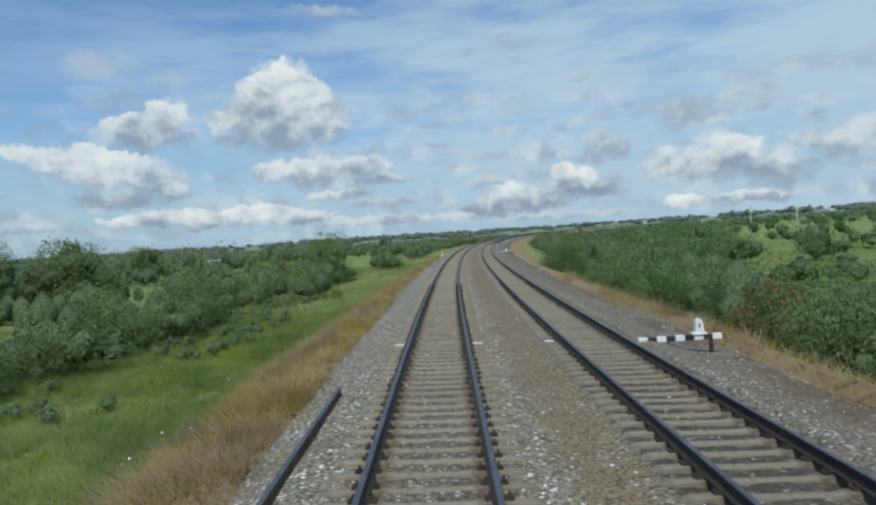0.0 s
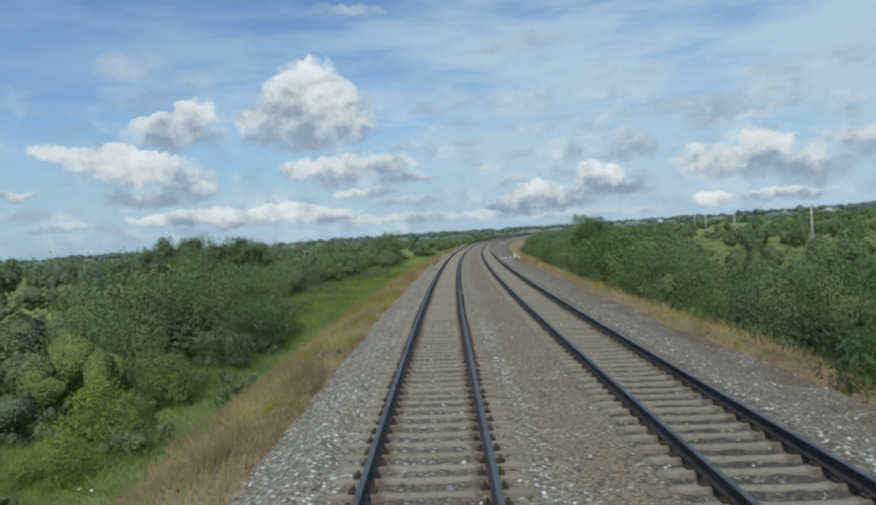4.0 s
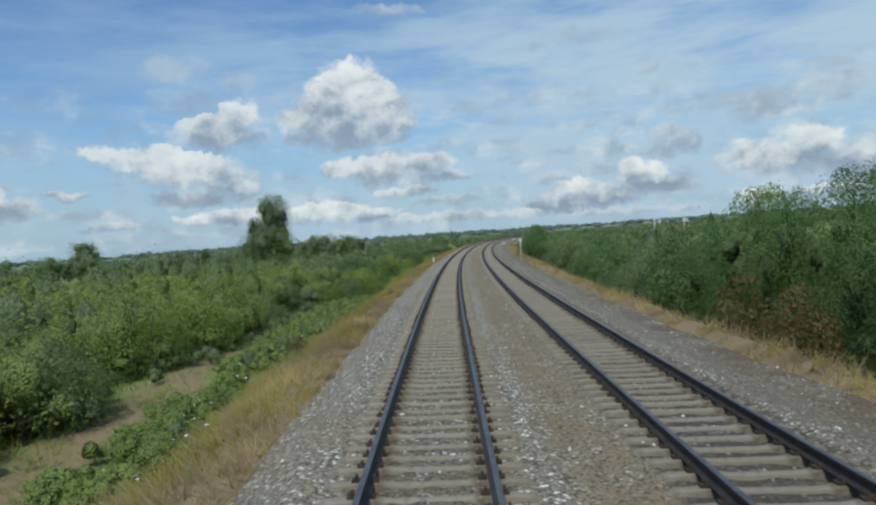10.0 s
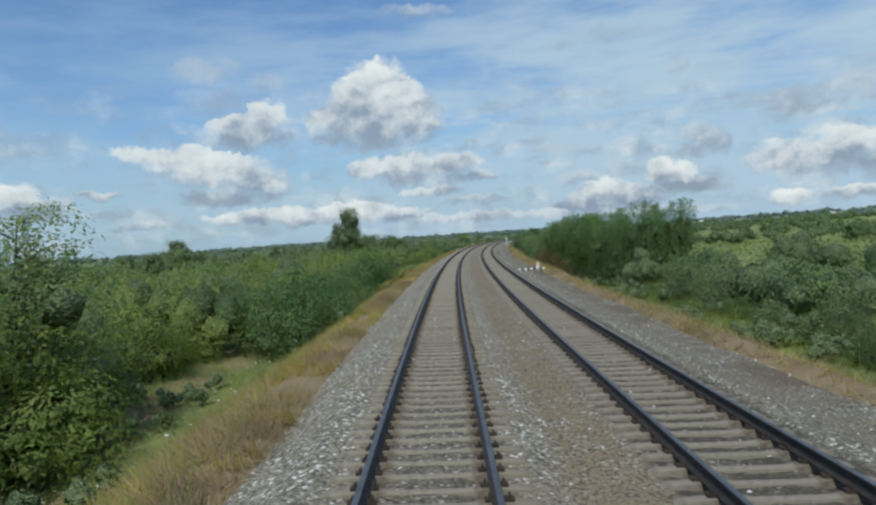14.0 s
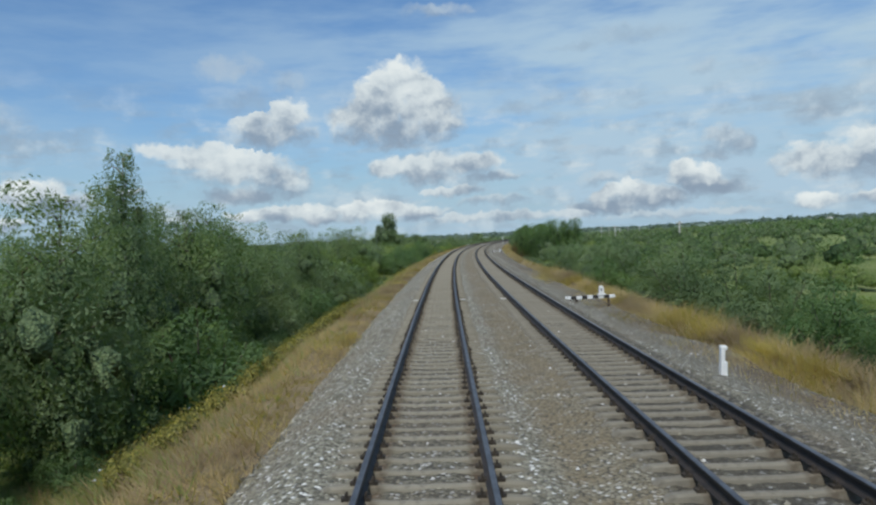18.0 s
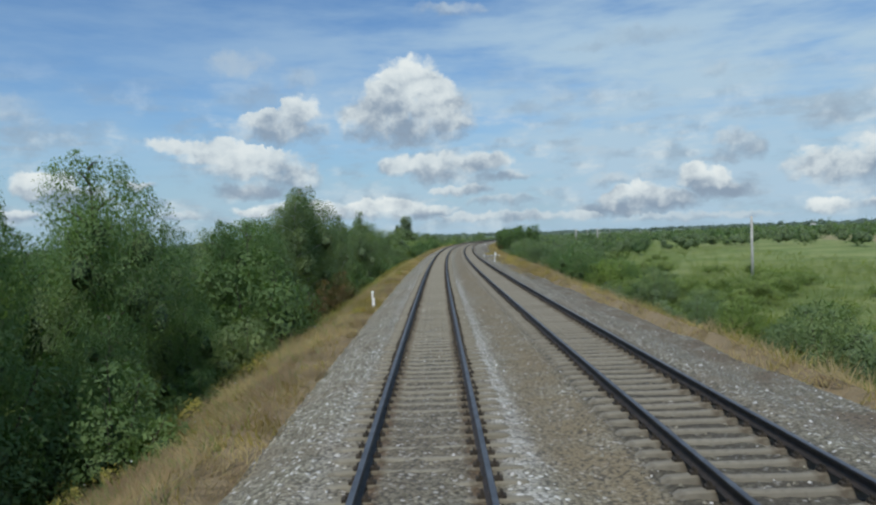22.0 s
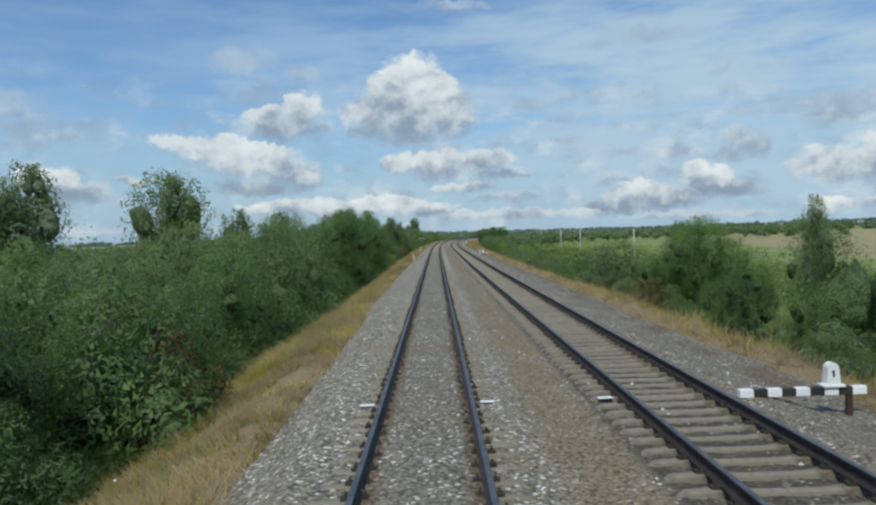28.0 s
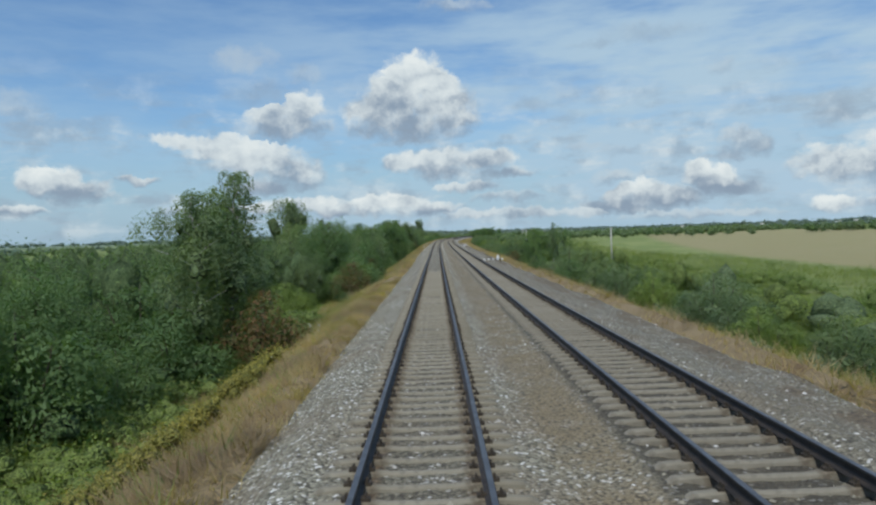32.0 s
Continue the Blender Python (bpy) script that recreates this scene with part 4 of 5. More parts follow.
for s0, s1, d0, front, back, rows, kinds in HEDGES:
    side = 1 if d0 > 0 else -1
    for row in range(rows):
        s = s0 + rng.uniform(0, 2)
        while s < s1:
            d = d0 + side * (row * 3.6 + rng.normal(0, 0.7))
            model = kinds[int(rng.integers(len(kinds)))]
            top = (front if row == 0 else back) + rng.normal(-0.15, 0.95)
            if row == 0 or model["category"] == "tree":
                plant(model, s, d, top, rng.uniform(0.85, 1.15))
            else:
                behind.setdefault(model.children[1].data.materials[0].name, []).append((s, d, top))
            s += rng.uniform(2.5, 4.3) if abs(d) < 12 else rng.uniform(3.2, 5.4)

# plants that stand out: model, s, d, top
ALONE = [
    (GLOOM[0], -489, -11.6, 5.4, 1.2), (SALLOWS[1], -484, -11.4, 5.2, 1.1), (GLOOM[1], -478.5, -11.9, 4.9, 1.1), (ASPENS[0], -401.5, -10.8, 6.6, 1.2), (ASPENS[1], -405, -11.8, 6.2, 1.1), (ASPENS[2], -396, -10.9, 6.4, 1.1), (ASPENS[0], -347, -11.6, 4.2, 1.1), (ASPENS[2], -343.5, -11.2, 4.4, 1.1), (ASPENS[1], -340, -11.6, 4.4, 1.1), (DEEP[0], -531.5, -10.8, -0.2, 1.2), (DEEP[1], -528, -10.2, -0.5, 1.2), (DEEP[0], -534.5, -11.4, 0.2, 1.3), (GLOOM[0], -540, -14.0, 2.4, 1.3), (GLOOM[1], -545, -14.6, 2.2, 1.3), (ASPENS[0], -370, -10.8, 6.6, 0.9), (ASPENS[1], -362, -11.0, 6.2, 0.9), (BIRCHES[1], -290, -10.8, 6.6, 0.7), (DEEP[1], -77.5, -10.3, 0.4, 1.3), (DEEP[0], -76, -11.6, 0.1, 1.2), (DEEP[0], -79.5, -12.0, -0.3, 1.2),
    (ASPENS[1], 19, 15.6, 4.4, 1.15), (ASPENS[0], 15, 17.0, 3.9, 1.1), (BIRCHES[0], 21, 16.8, 3.9, 1.1), (SALLOWS[0], 117, -21, 5.2, 1.3), (SALLOWS[1], 124, -25, 4.2, 1.2),
    (ASPENS[0], -155, 13.8, 4.4, 1.4), (ASPENS[1], -163, 14.8, 4.1, 1.4), (ASPENS[2], -171, 15.5, 4.5, 1.4), (ASPENS[0], -171, 20.8, 4.8, 1.2), (ASPENS[1], -173, 22.4, 5.2, 1.0),
    (SALLOWS[0], -222, -13.4, 5.0, 1.5), (SALLOWS[1], -228, -13.6, 4.4, 1.3), (SALLOWS[0], -296, -10.0, 5.1, 1.0), (BIRCHES[0], -315.5, -9.4, 5.3, 0.6), (DEEP[1], -315, -9.8, -0.4, 1.1), (DEEP[0], -312, -9.9, -0.6, 1.1),
    (BIRCHES[1], -330.5, -9.9, 7.1, 1.2), (BIRCHES[0], -333.5, -10.4, 6.4, 1.2), (BIRCHES[1], -327, -10.2, 6.6, 1.2), (BIRCHES[0], -324, -10.6, 5.6, 1.1), (ASPENS[0], -386, -9.9, 6.9, 1.3), (ASPENS[2], -390, -9.8, 5.6, 1.2), (ASPENS[1], -382, -11.2, 5.6, 1.2), (ASPENS[2], -378.5, -11.6, 5.5, 1.2), (ASPENS[0], -374.5, -11.3, 5.4, 1.2), (SCORCHED[0], -497, -7.7, 0.7, 1.0), (SALLOWS[0], -279, -11.0, 4.9, 1.1), (SALLOWS[1], -274.5, -11.4, 4.5, 1.1), (GLOOM[0], -283.5, -11.0, 4.7, 1.1), (SALLOWS[0], -256, -12.0, 4.3, 1.2), (DEEP[1], -494.5, -8.0, 1.1, 1.1), (DEEP[0], -491.5, -8.4, 1.5, 1.1), (ASPENS[1], -414, -9.9, 6.3, 1.3), (ASPENS[0], -411, -10.6, 5.6, 1.2),
    (BIRCHES[0], -531, -9.8, 6.4, 1.4), (BIRCHES[1], -533, -10.6, 5.4, 1.3), (SCORCHED[0], -533.5, -7.6, 0.8, 1.0), (SCORCHED[0], -330, -7.4, 0.5, 0.8), (SCORCHED[0], -338, -7.5, 0.3, 0.8),
    (SCORCHED[0], -174, -7.9, 0.9, 0.8), (SCORCHED[0], -470, -8.4, 0.2, 0.9), (SCORCHED[0], -140, -7.2, -1.3, 0.6), (SCORCHED[0], 30, 13.6, 0.2, 1.2), (SCORCHED[0], -146, 11.9, 0.7, 0.9), (SCORCHED[0], -150, 11.8, 0.6, 0.9), (SCORCHED[0], -160, 11.9, 0.2, 0.8), (SCORCHED[0], -167, 12.0, -0.2, 0.8), (SCORCHED[0], -452, 12.6, 0.1, 1.0),
    (ASPENS[2], -451, 15.7, 3.7, 1.2), (ASPENS[1], -446, 16.5, 3.4, 1.1), (BIRCHES[0], -462, 17.0, 4.2, 0.6),
]
for model, s, d, top, wide in ALONE:
    plant(model, s, d, top, wide)

POPLAR = tree(70, LEAF_HAZED, BARK, 16.5, 4.0, 24000, "tall old poplar standing alone above the bushes", 0.03, 0.10, 0.8, 34, 0.58, 0.55)
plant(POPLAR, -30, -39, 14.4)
plant(tree(71, LEAF_HAZED, BARK, 13.5, 2.9, 6000, "poplar leaning out beside a taller one", 0.05, 0.17, 1.2, 20, 0.6, 0.9), -28, -43, 9.6)
OLD_TREES = [tree(72 + i, LEAF_WILLOW if i % 2 else LEAF_HAZED, BARK, 13.0, 3.4 + 0.7 * i, 6500, "large dark tree behind the thicket", 0.04 + 0.04 * i, 0.17, 1.2, 16 + 2 * i, 0.6, 1.25 - 0.1 * i) for i in range(4)]
for s, d, top, wide in ((-402.6, -33, 12.8, 1.0), (-417, -44, 12.4, 1.0), (-421, -47, 11.4, 1.1), (-389, -29, 7.8, 0.8), (-24, -44, 8.0, 1.3), (-37, -37, 7.4, 1.5), (114, -177, 12.0, 1.5), (150, -70, 5.4, 1.2), (70, -58, 6.6, 1.3), (79, -52, 5.2, 1.0), (86, -61, 7.4, 1.2), (93, -50, 4.6, 1.3), (64, -50, 4.4, 1.2), (101, -56, 6.6, 1.3), (75, -64, 5.4, 1.5), (-60, -120, 6.0, 1.4)):
    plant(OLD_TREES[int(rng.integers(4))], s, d, top, wide)
for i in range(26):
    plant(OLD_TREES[i % 4], rng.uniform(-170, 330), -rng.uniform(55, 190), rng.uniform(2.2, 5.8), rng.uniform(0.9, 1.5))
for ob in [o for o in scene.objects if o.parent is None and o.name not in taken and o.get("category") in ("bush", "tree") and "." not in o.name and o.matrix_basis.translation.length == 0]:
    for c in list(ob.children) + [ob]:
        bpy.data.objects.remove(c)


# ---- thickets, far woods ----


def thicket(name, s, d, tops, wide, leaves, size, material, label, lumps=3):
    """Many bushes in one mesh: a few leafy lumps each."""
    r = np.random.default_rng(len(s))
    p = ground_at(s, d)
    n = len(s)
    hi = np.maximum(np.interp(s, S, LINE_Z) + tops - p[:, 2], 1.0)
    ico = bmesh.new()
    bmesh.ops.create_icosphere(ico, subdivisions=1, radius=1.0)
    ico.verts.index_update()
    iv, jf = np.array([v.co for v in ico.verts]), np.array([[v.index for v in f.verts] for f in ico.faces])
    ico.free()
    V, F, M, N, base = [], [], [], [], 0
    for k in range(lumps):
        a = r.uniform(0, 6.28, n)
        q = wide * (0.0 if k == 0 else 0.7) * r.uniform(0.6, 1.2, n)
        top = hi * (1.0 if k == 0 else r.uniform(0.55, 0.9, n))
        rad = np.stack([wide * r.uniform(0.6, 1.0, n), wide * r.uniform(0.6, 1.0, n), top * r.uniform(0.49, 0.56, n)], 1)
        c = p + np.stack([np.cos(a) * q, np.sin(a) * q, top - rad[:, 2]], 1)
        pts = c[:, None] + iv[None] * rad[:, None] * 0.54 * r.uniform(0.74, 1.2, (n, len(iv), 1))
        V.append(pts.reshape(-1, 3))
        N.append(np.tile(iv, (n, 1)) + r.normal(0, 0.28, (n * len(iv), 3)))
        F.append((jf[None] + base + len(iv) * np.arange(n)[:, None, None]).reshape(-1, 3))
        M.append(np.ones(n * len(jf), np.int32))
        base += n * len(iv)
        m = leaves // lumps
        g = r.normal(size=(n, m, 3))
        g[..., 2] = np.abs(g[..., 2]) * 0.9 - 0.5
        g /= np.linalg.norm(g, axis=2)[..., None]
        lc = (c[:, None] + g * rad[:, None] * r.uniform(0.5, 1.14, (n, m, 1))).reshape(-1, 3)
        nn = g.reshape(-1, 3) + r.normal(0, 0.5, (n * m, 3))
        nn[:, 2] += 0.5
        nn /= np.linalg.norm(nn, axis=1)[:, None]
        t = np.cross(nn, r.normal(size=(n * m, 3)))
        t /= np.linalg.norm(t, axis=1)[:, None]
        b = np.cross(nn, t)
        L = (size if np.ndim(size) == 0 else np.repeat(size, m)[:, None]) * r.uniform(0.5, 1.4, (n * m, 1))
        q3 = np.stack([lc - t * L * 0.6 + b * L * 0.6, lc - t * L - b * L * 0.6, lc + t * L * 1.2], 1).reshape(-1, 3)
        V.append(q3)
        N.append(np.repeat(g.reshape(-1, 3) * 0.8 + nn * 0.5 + [0, 0, 0.1], 3, 0))
        F.append(base + np.arange(3 * n * m).reshape(-1, 3))
        M.append(np.zeros(n * m, np.int32))
        base += 3 * n * m
    ob = link_mesh(name, np.concatenate(V), np.concatenate(F), material, normals=np.concatenate(N))
    # filler lumps take the shaded leaf copy; far woods keep their own leaves
    ob.data.materials.append(LEAF_FAR_HAZED if material == LEAF_FAR_HAZED else INNER_SHADE[material.name])
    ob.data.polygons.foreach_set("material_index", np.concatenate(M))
    return tagged(ob, label, "bushes", kind="stuff")


def spread(count, s0, s1, d0, d1, power=1.0):
    return rng.uniform(s0, s1, count), d0 + (d1 - d0) * rng.random(count) ** power


# second rows of the hedges
for name, rows in behind.items():
    s, d, top = np.array(rows).T
    thicket("hedge_row", s, d, top, 1.7, 420, 0.06, bpy.data.materials[name], "bushes crowded behind the first row of the hedge", 5)
# the low land on both sides
s, d = spread(1800, -420, 420, -17, -230, 1.5)
keep = (fog(s, d, 28, 3.3) > 0.33) & ~((s > -20) & (s < 70) & (d > -19)) & ~((s < -255) & (d > -22))
for near in (True, False):
    here = keep & ((np.abs(d) < 42) == near)
    a, b = s[here], d[here]
    tops = 0.2 + 2.0 * fog(a, b, 40, 1.1) + rng.normal(0, 0.8, len(a)) + np.abs(b) * 0.004
    thicket("thicket", a, b, tops, 2.2, 1400 if near else 130, 0.068 + np.abs(b) * (0.0014 if near else 0.0022), LEAF_WILLOW, "wide willow thicket covering the low land", 4 if near else 3)
s, d = spread(420, -566, -250, -15.5, -70, 1.4)
thicket("thicket", s, d, 2.4 + 2.2 * fog(s, d, 20, 4.1) + rng.normal(0, 0.5, len(s)), 2.3, 300, 0.11, LEAF_DARK, "dense dark thicket behind the bank")
s, d = spread(330, -240, -90, -13, -45, 1.2)
thicket("thicket", s, d, 0.6 + 1.2 * fog(s, d, 20, 2.1) + rng.normal(0, 0.6, len(s)), 2.0, 720, 0.062 + np.abs(d) * 0.0014, LEAF_LIGHT, "bright yellow-green thicket below the bank")
s, d = spread(1900, -250, 420, 16.5, 230, 1.5)
keep = fog(s, d, 26, 7.3) > np.where(d < 24, 0.12, 0.46)
pick = rng.random(len(s))
for material, low, high in ((LEAF_WILLOW, 0.0, 0.72), (LEAF_DARK, 0.72, 1.0)):
    for near in (True, False):
        here = keep & ((d < 42) == near) & (pick >= low) & (pick < high)
        a, b = s[here], d[here]
        tops = 0.2 + 1.6 * fog(a, b, 40, 6.1) + rng.normal(0, 0.7, len(a)) + b * 0.004
        thicket("thicket", a, b, tops, 2.2, 1000 if near else 150, 0.068 + b * (0.0014 if near else 0.0022), material, "willow scrub between the line and the fields", 4 if near else 2)
s, d = spread(240, -566, -250, 16.5, 34, 1.3)
thicket("thicket", s, d, -1.2 + 1.4 * fog(s, d, 15, 9.1) + rng.normal(0, 0.3, len(s)) + np.where((s < -440) & (s > -498) & (d < 20), 2.6, -0.6), 1.7, 1300, 0.052, LEAF_LIGHT, "low green scrub at the edge of the field")
s, d = spread(1000, -262, 90, -7.4, -19, 1.0)
keep = (fog(s, d, 7, 2.7) > 0.4) & (fog(s, d, 23, 6.7) > 0.3) & ((s < -20) | (d < -13))
thicket("low_scrub", s[keep], d[keep], lie(s[keep], d[keep]) + rng.uniform(0.4, 1.3, keep.sum()), 0.55, 240, 0.04, LEAF_WILLOW, "low green scrub and tall weeds on the slope")
s, d = spread(420, -566, 90, 12.4, 16.0, 1.0)
keep = fog(s, d, 7, 4.7) > 0.45
thicket("low_scrub", s[keep], d[keep], lie(s[keep], d[keep]) + rng.uniform(0.4, 1.0, keep.sum()), 0.8, 150, 0.07, LEAF_WILLOW, "low scrub and weeds below the far shoulder")
s, d = spread(280, -205, -108, -6.9, -9.7, 1.0)
thicket("low_scrub", s, d, lie(s, d) + rng.uniform(0.2, 0.95, len(s)), 0.6, 260, 0.032, LEAF_LIGHT, "low green scrub between the dry grass and a bare strip")
s, d = spread(120, 60, 290, -62, -170, 1.0)
thicket("tree_belt", s, d, rng.uniform(3.6, 6.6, len(s)), 3.0, 300, 0.3, LEAF_HAZED, "belt of grey-green trees behind the low land")
for count, s0, s1, d0, d1 in ((130, -300, -262, -5.9, -7.4), (50, -186, -168, -4.6, -6.4), (60, -385, -352, -7.8, -9.4), (60, -556, -536, -5.8, -7.2), (60, -430, -400, -8.4, -9.6)):
    s, d = spread(count, s0, s1, d0, d1, 1.0)
    thicket("low_scrub", s, d, lie(s, d) + rng.uniform(0.35, 0.75, len(s)), 0.46, 170, 0.038, YELLOW, "leafy yellow weeds at the edge of the dry grass")
s, d = spread(260, -560, -512, -8.4, -13.0, 1.0)
thicket("low_scrub", s, d, lie(s, d) + rng.uniform(0.5, 1.4, len(s)), 0.9, 200, 0.055, LEAF_LIGHT, "low bright green scrub round a birch")
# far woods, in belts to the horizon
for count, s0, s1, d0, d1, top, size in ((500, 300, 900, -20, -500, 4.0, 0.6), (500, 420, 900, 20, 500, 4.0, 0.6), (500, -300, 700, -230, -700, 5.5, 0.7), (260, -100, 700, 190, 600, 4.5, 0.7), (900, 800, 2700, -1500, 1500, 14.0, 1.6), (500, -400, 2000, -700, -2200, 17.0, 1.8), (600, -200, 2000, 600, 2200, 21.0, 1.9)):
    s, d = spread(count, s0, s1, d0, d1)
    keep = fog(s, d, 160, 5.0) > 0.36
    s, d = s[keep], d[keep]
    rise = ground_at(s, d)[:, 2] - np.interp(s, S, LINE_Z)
    thicket("far_woods", s, d, rise + top * rng.uniform(0.6, 1.1, len(s)), top * 0.9 + 1.0, 36, size * 0.8, LEAF_FAR_HAZED, "woods towards the horizon, tinted blue-green for haze")


# ---- grass ----


def tufts(name, count, s0, s1, d0, d1, tall, material, label, blades=3, spread_by=1.0):
    r = np.random.default_rng(count)
    s, d = r.uniform(s0, s1, count), d0 + (d1 - d0) * r.random(count) ** spread_by
    keep = fog(s, d, 2.2, 1.9) > 0.14
    s, d = s[keep], d[keep]
    c = np.repeat(ground_at(s, d), blades, 0) + r.normal(0, 0.06, (len(s) * blades, 3)) * [1, 1, 0]
    n = len(c)
    h = tall * r.uniform(0.4, 1.25, n) * np.repeat(0.5 + fog(s, d, 3.0, 7.7), blades)
    a, lean = r.uniform(0, 6.28, n), r.uniform(0.5, 2.6, n)
    a = np.where(r.random(n) < 0.6, np.repeat(6.28 * fog(s, d, 1.4, 3.3), blades) + r.normal(0, 0.5, n), a)
    h = h * 1.25 / np.sqrt(0.6 + lean * 0.5)
    w = r.uniform(0.006, 0.013, n) * (1 + tall)
    side = np.stack([-np.sin(a) * w, np.cos(a) * w, 0 * a], 1)
    tip = c + np.stack([np.cos(a) * h * lean, np.sin(a) * h * lean, h], 1)
    pts = np.stack([c - side - [0, 0, 0.04], c + side - [0, 0, 0.04], tip], 1).reshape(-1, 3)
    face_way = np.cross(pts[1::3] - pts[0::3], pts[2::3] - pts[0::3])
    pts = pts.reshape(-1, 3, 3)
    pts[face_way[:, 2] < 0] = pts[face_way[:, 2] < 0][:, [1, 0, 2]]
    soft = np.stack([np.cos(a) * 0.35, np.sin(a) * 0.35, 1 + 0 * a], 1) + r.normal(0, 0.22, (n, 3))
    ob = link_mesh(name, pts.reshape(-1, 3), np.arange(3 * n).reshape(-1, 3), material, normals=np.repeat(soft, 3, 0))
    return tagged(ob, label, "grass", kind="stuff")


tufts("dry_grass", 70000, -566, 40, -7.6, -2.85, 0.27, DRY_GRASS, "dry straw-coloured grass along the edge of the ballast", 5)
tufts("dry_grass", 30000, -566, -262, -9.8, -6.4, 0.4, DRY_GRASS, "taller dry grass at the foot of the hedge")
tufts("dry_grass", 34000, -566, 60, 8.2, 12.8, 0.36, DRY_GRASS, "tall dry grass on the shoulder beside the far track", 4)
tufts("green_weeds", 30000, -566, 60, -15, -6.6, 0.42, GREEN_GRASS, "tall green weeds on the slope of the bank", 4, 1.0)
tufts("green_weeds", 26000, -110, 62, -22, -7.4, 0.5, GREEN_GRASS, "rank green weeds and meadow grass on the open slope", 4, 1.0)
tufts("green_weeds", 14000, -566, 60, 12.4, 18, 0.4, GREEN_GRASS, "green weeds below the shoulder of the far track", 4, 1.0)

tufts("green_weeds", 9000, -345, -256, -8.6, -6.4, 0.36, GREEN_GRASS, "green weeds between the dry grass and the hedge", 4)
tufts("green_weeds", 6000, -566, -480, -8.6, -6.6, 0.36, GREEN_GRASS, "green weeds between the dry grass and the hedge", 4)
tufts("yellow_weeds", 9000, -345, -262, -9.4, -5.8, 0.4, YELLOW, "yellowing weeds at the foot of the hedge")
tufts("yellow_weeds", 9000, -566, -425, -9.4, -5.8, 0.4, YELLOW, "yellowing weeds at the foot of the hedge")
tufts("dry_grass", 9000, 10, 110, -8.6, -3.0, 0.35, DRY_GRASS, "dry orange-brown grass high on the open slope", 4)
tufts("green_weeds", 9000, -566, 40, -7.0, -3.4, 0.3, GREEN_GRASS, "scattered green weeds in the dry grass", 4)
tufts("yellow_weeds", 6000, -240, -60, -7.4, -4.2, 0.4, YELLOW, "yellowing weeds on the bank")

tufts("dry_grass", 9000, -566, 40, -3.5, -2.5, 0.2, DRY_GRASS, "sparse dry grass growing into the edge of the ballast")
tufts("dry_grass", 18000, -330, -248, 7.1, 12.5, 0.5, DRY_GRASS, "tall dry grass growing over the edge of the ballast", 4)
tufts("meadow_grass", 26000, -566, -300, 13.5, 50, 0.75, YELLOW_GREEN, "rank pale green meadow grass beyond the line", 4, 1.6)
tufts("meadow_grass", 14000, -60, 62, -22, -7.0, 0.4, YELLOW_GREEN, "pale grass and weeds on the open slope", 4)
tufts("meadow_grass", 16000, 50, 190, -42, -6.0, 0.6, YELLOW_GREEN, "rank meadow grass high on the open slope", 3)
tufts("meadow_grass", 22000, -300, 120, 13.5, 60, 0.7, YELLOW_GREEN, "rank pale green meadow grass beyond the line", 4, 1.6)


def umbels(count, s0, s1, d0, d1):
    """Weeds with flat white flower heads on thin stems."""
    s, d = rng.uniform(s0, s1, count), rng.uniform(d0, d1, count)
    pieces = []
    for p in ground_at(s, d):
        h, r = rng.uniform(0.45, 0.95), rng.uniform(0.018, 0.042)
        x, y, z = p + [rng.normal(0, 0.1), rng.normal(0, 0.1), h]
        ring = [(x + r * math.cos(a), y + r * math.sin(a), z + rng.uniform(-0.015, 0.015)) for a in np.arange(6) * 1.047]
        pieces.append(([(p[0] - 0.008, p[1], p[2] - 0.05), (p[0] + 0.008, p[1], p[2] - 0.05), (x, y, z - 0.03)] + ring, [(0, 1, 2), (2, 3, 4), (2, 5, 6), (2, 7, 8), (3, 4, 5, 6, 7, 8)]))
    ob = link_mesh("white_flowers", *joined(pieces), WHITE)
    ob.data.materials.append(GREEN_GRASS)
    ob.data.polygons.foreach_set("material_index", np.array([1, 1, 1, 1, 0] * count, np.int32))
    return tagged(ob, "tall weeds with flat white flower heads", "flowers", kind="stuff")


umbels(260, -566, 40, -8.5, -4.0)
umbels(200, -240, -120, -9.0, -4.6)

# willows that close the gaps below the bank
for model, s, d, top, wide in ((WILLOWS[0], -84, -12.6, 0.2, 1.4), (WILLOWS[1], -88, -14.2, 0.7, 1.4), (WILLOWS[2], -72, -13.6, 0.7, 1.4), (WILLOWS[0], -68, -16.0, 0.9, 1.4), (DEEP[1], -92, -11.6, -0.6, 1.2), (WILLOWS[1], -80, -16.5, 1.0, 1.5)):
    plant(model, s, d, top, wide)

# ---- things beside the line ----
PICKETS = (20.4, -180.8, -280.6, -380.9, -480.5, 120.5, 220.5)


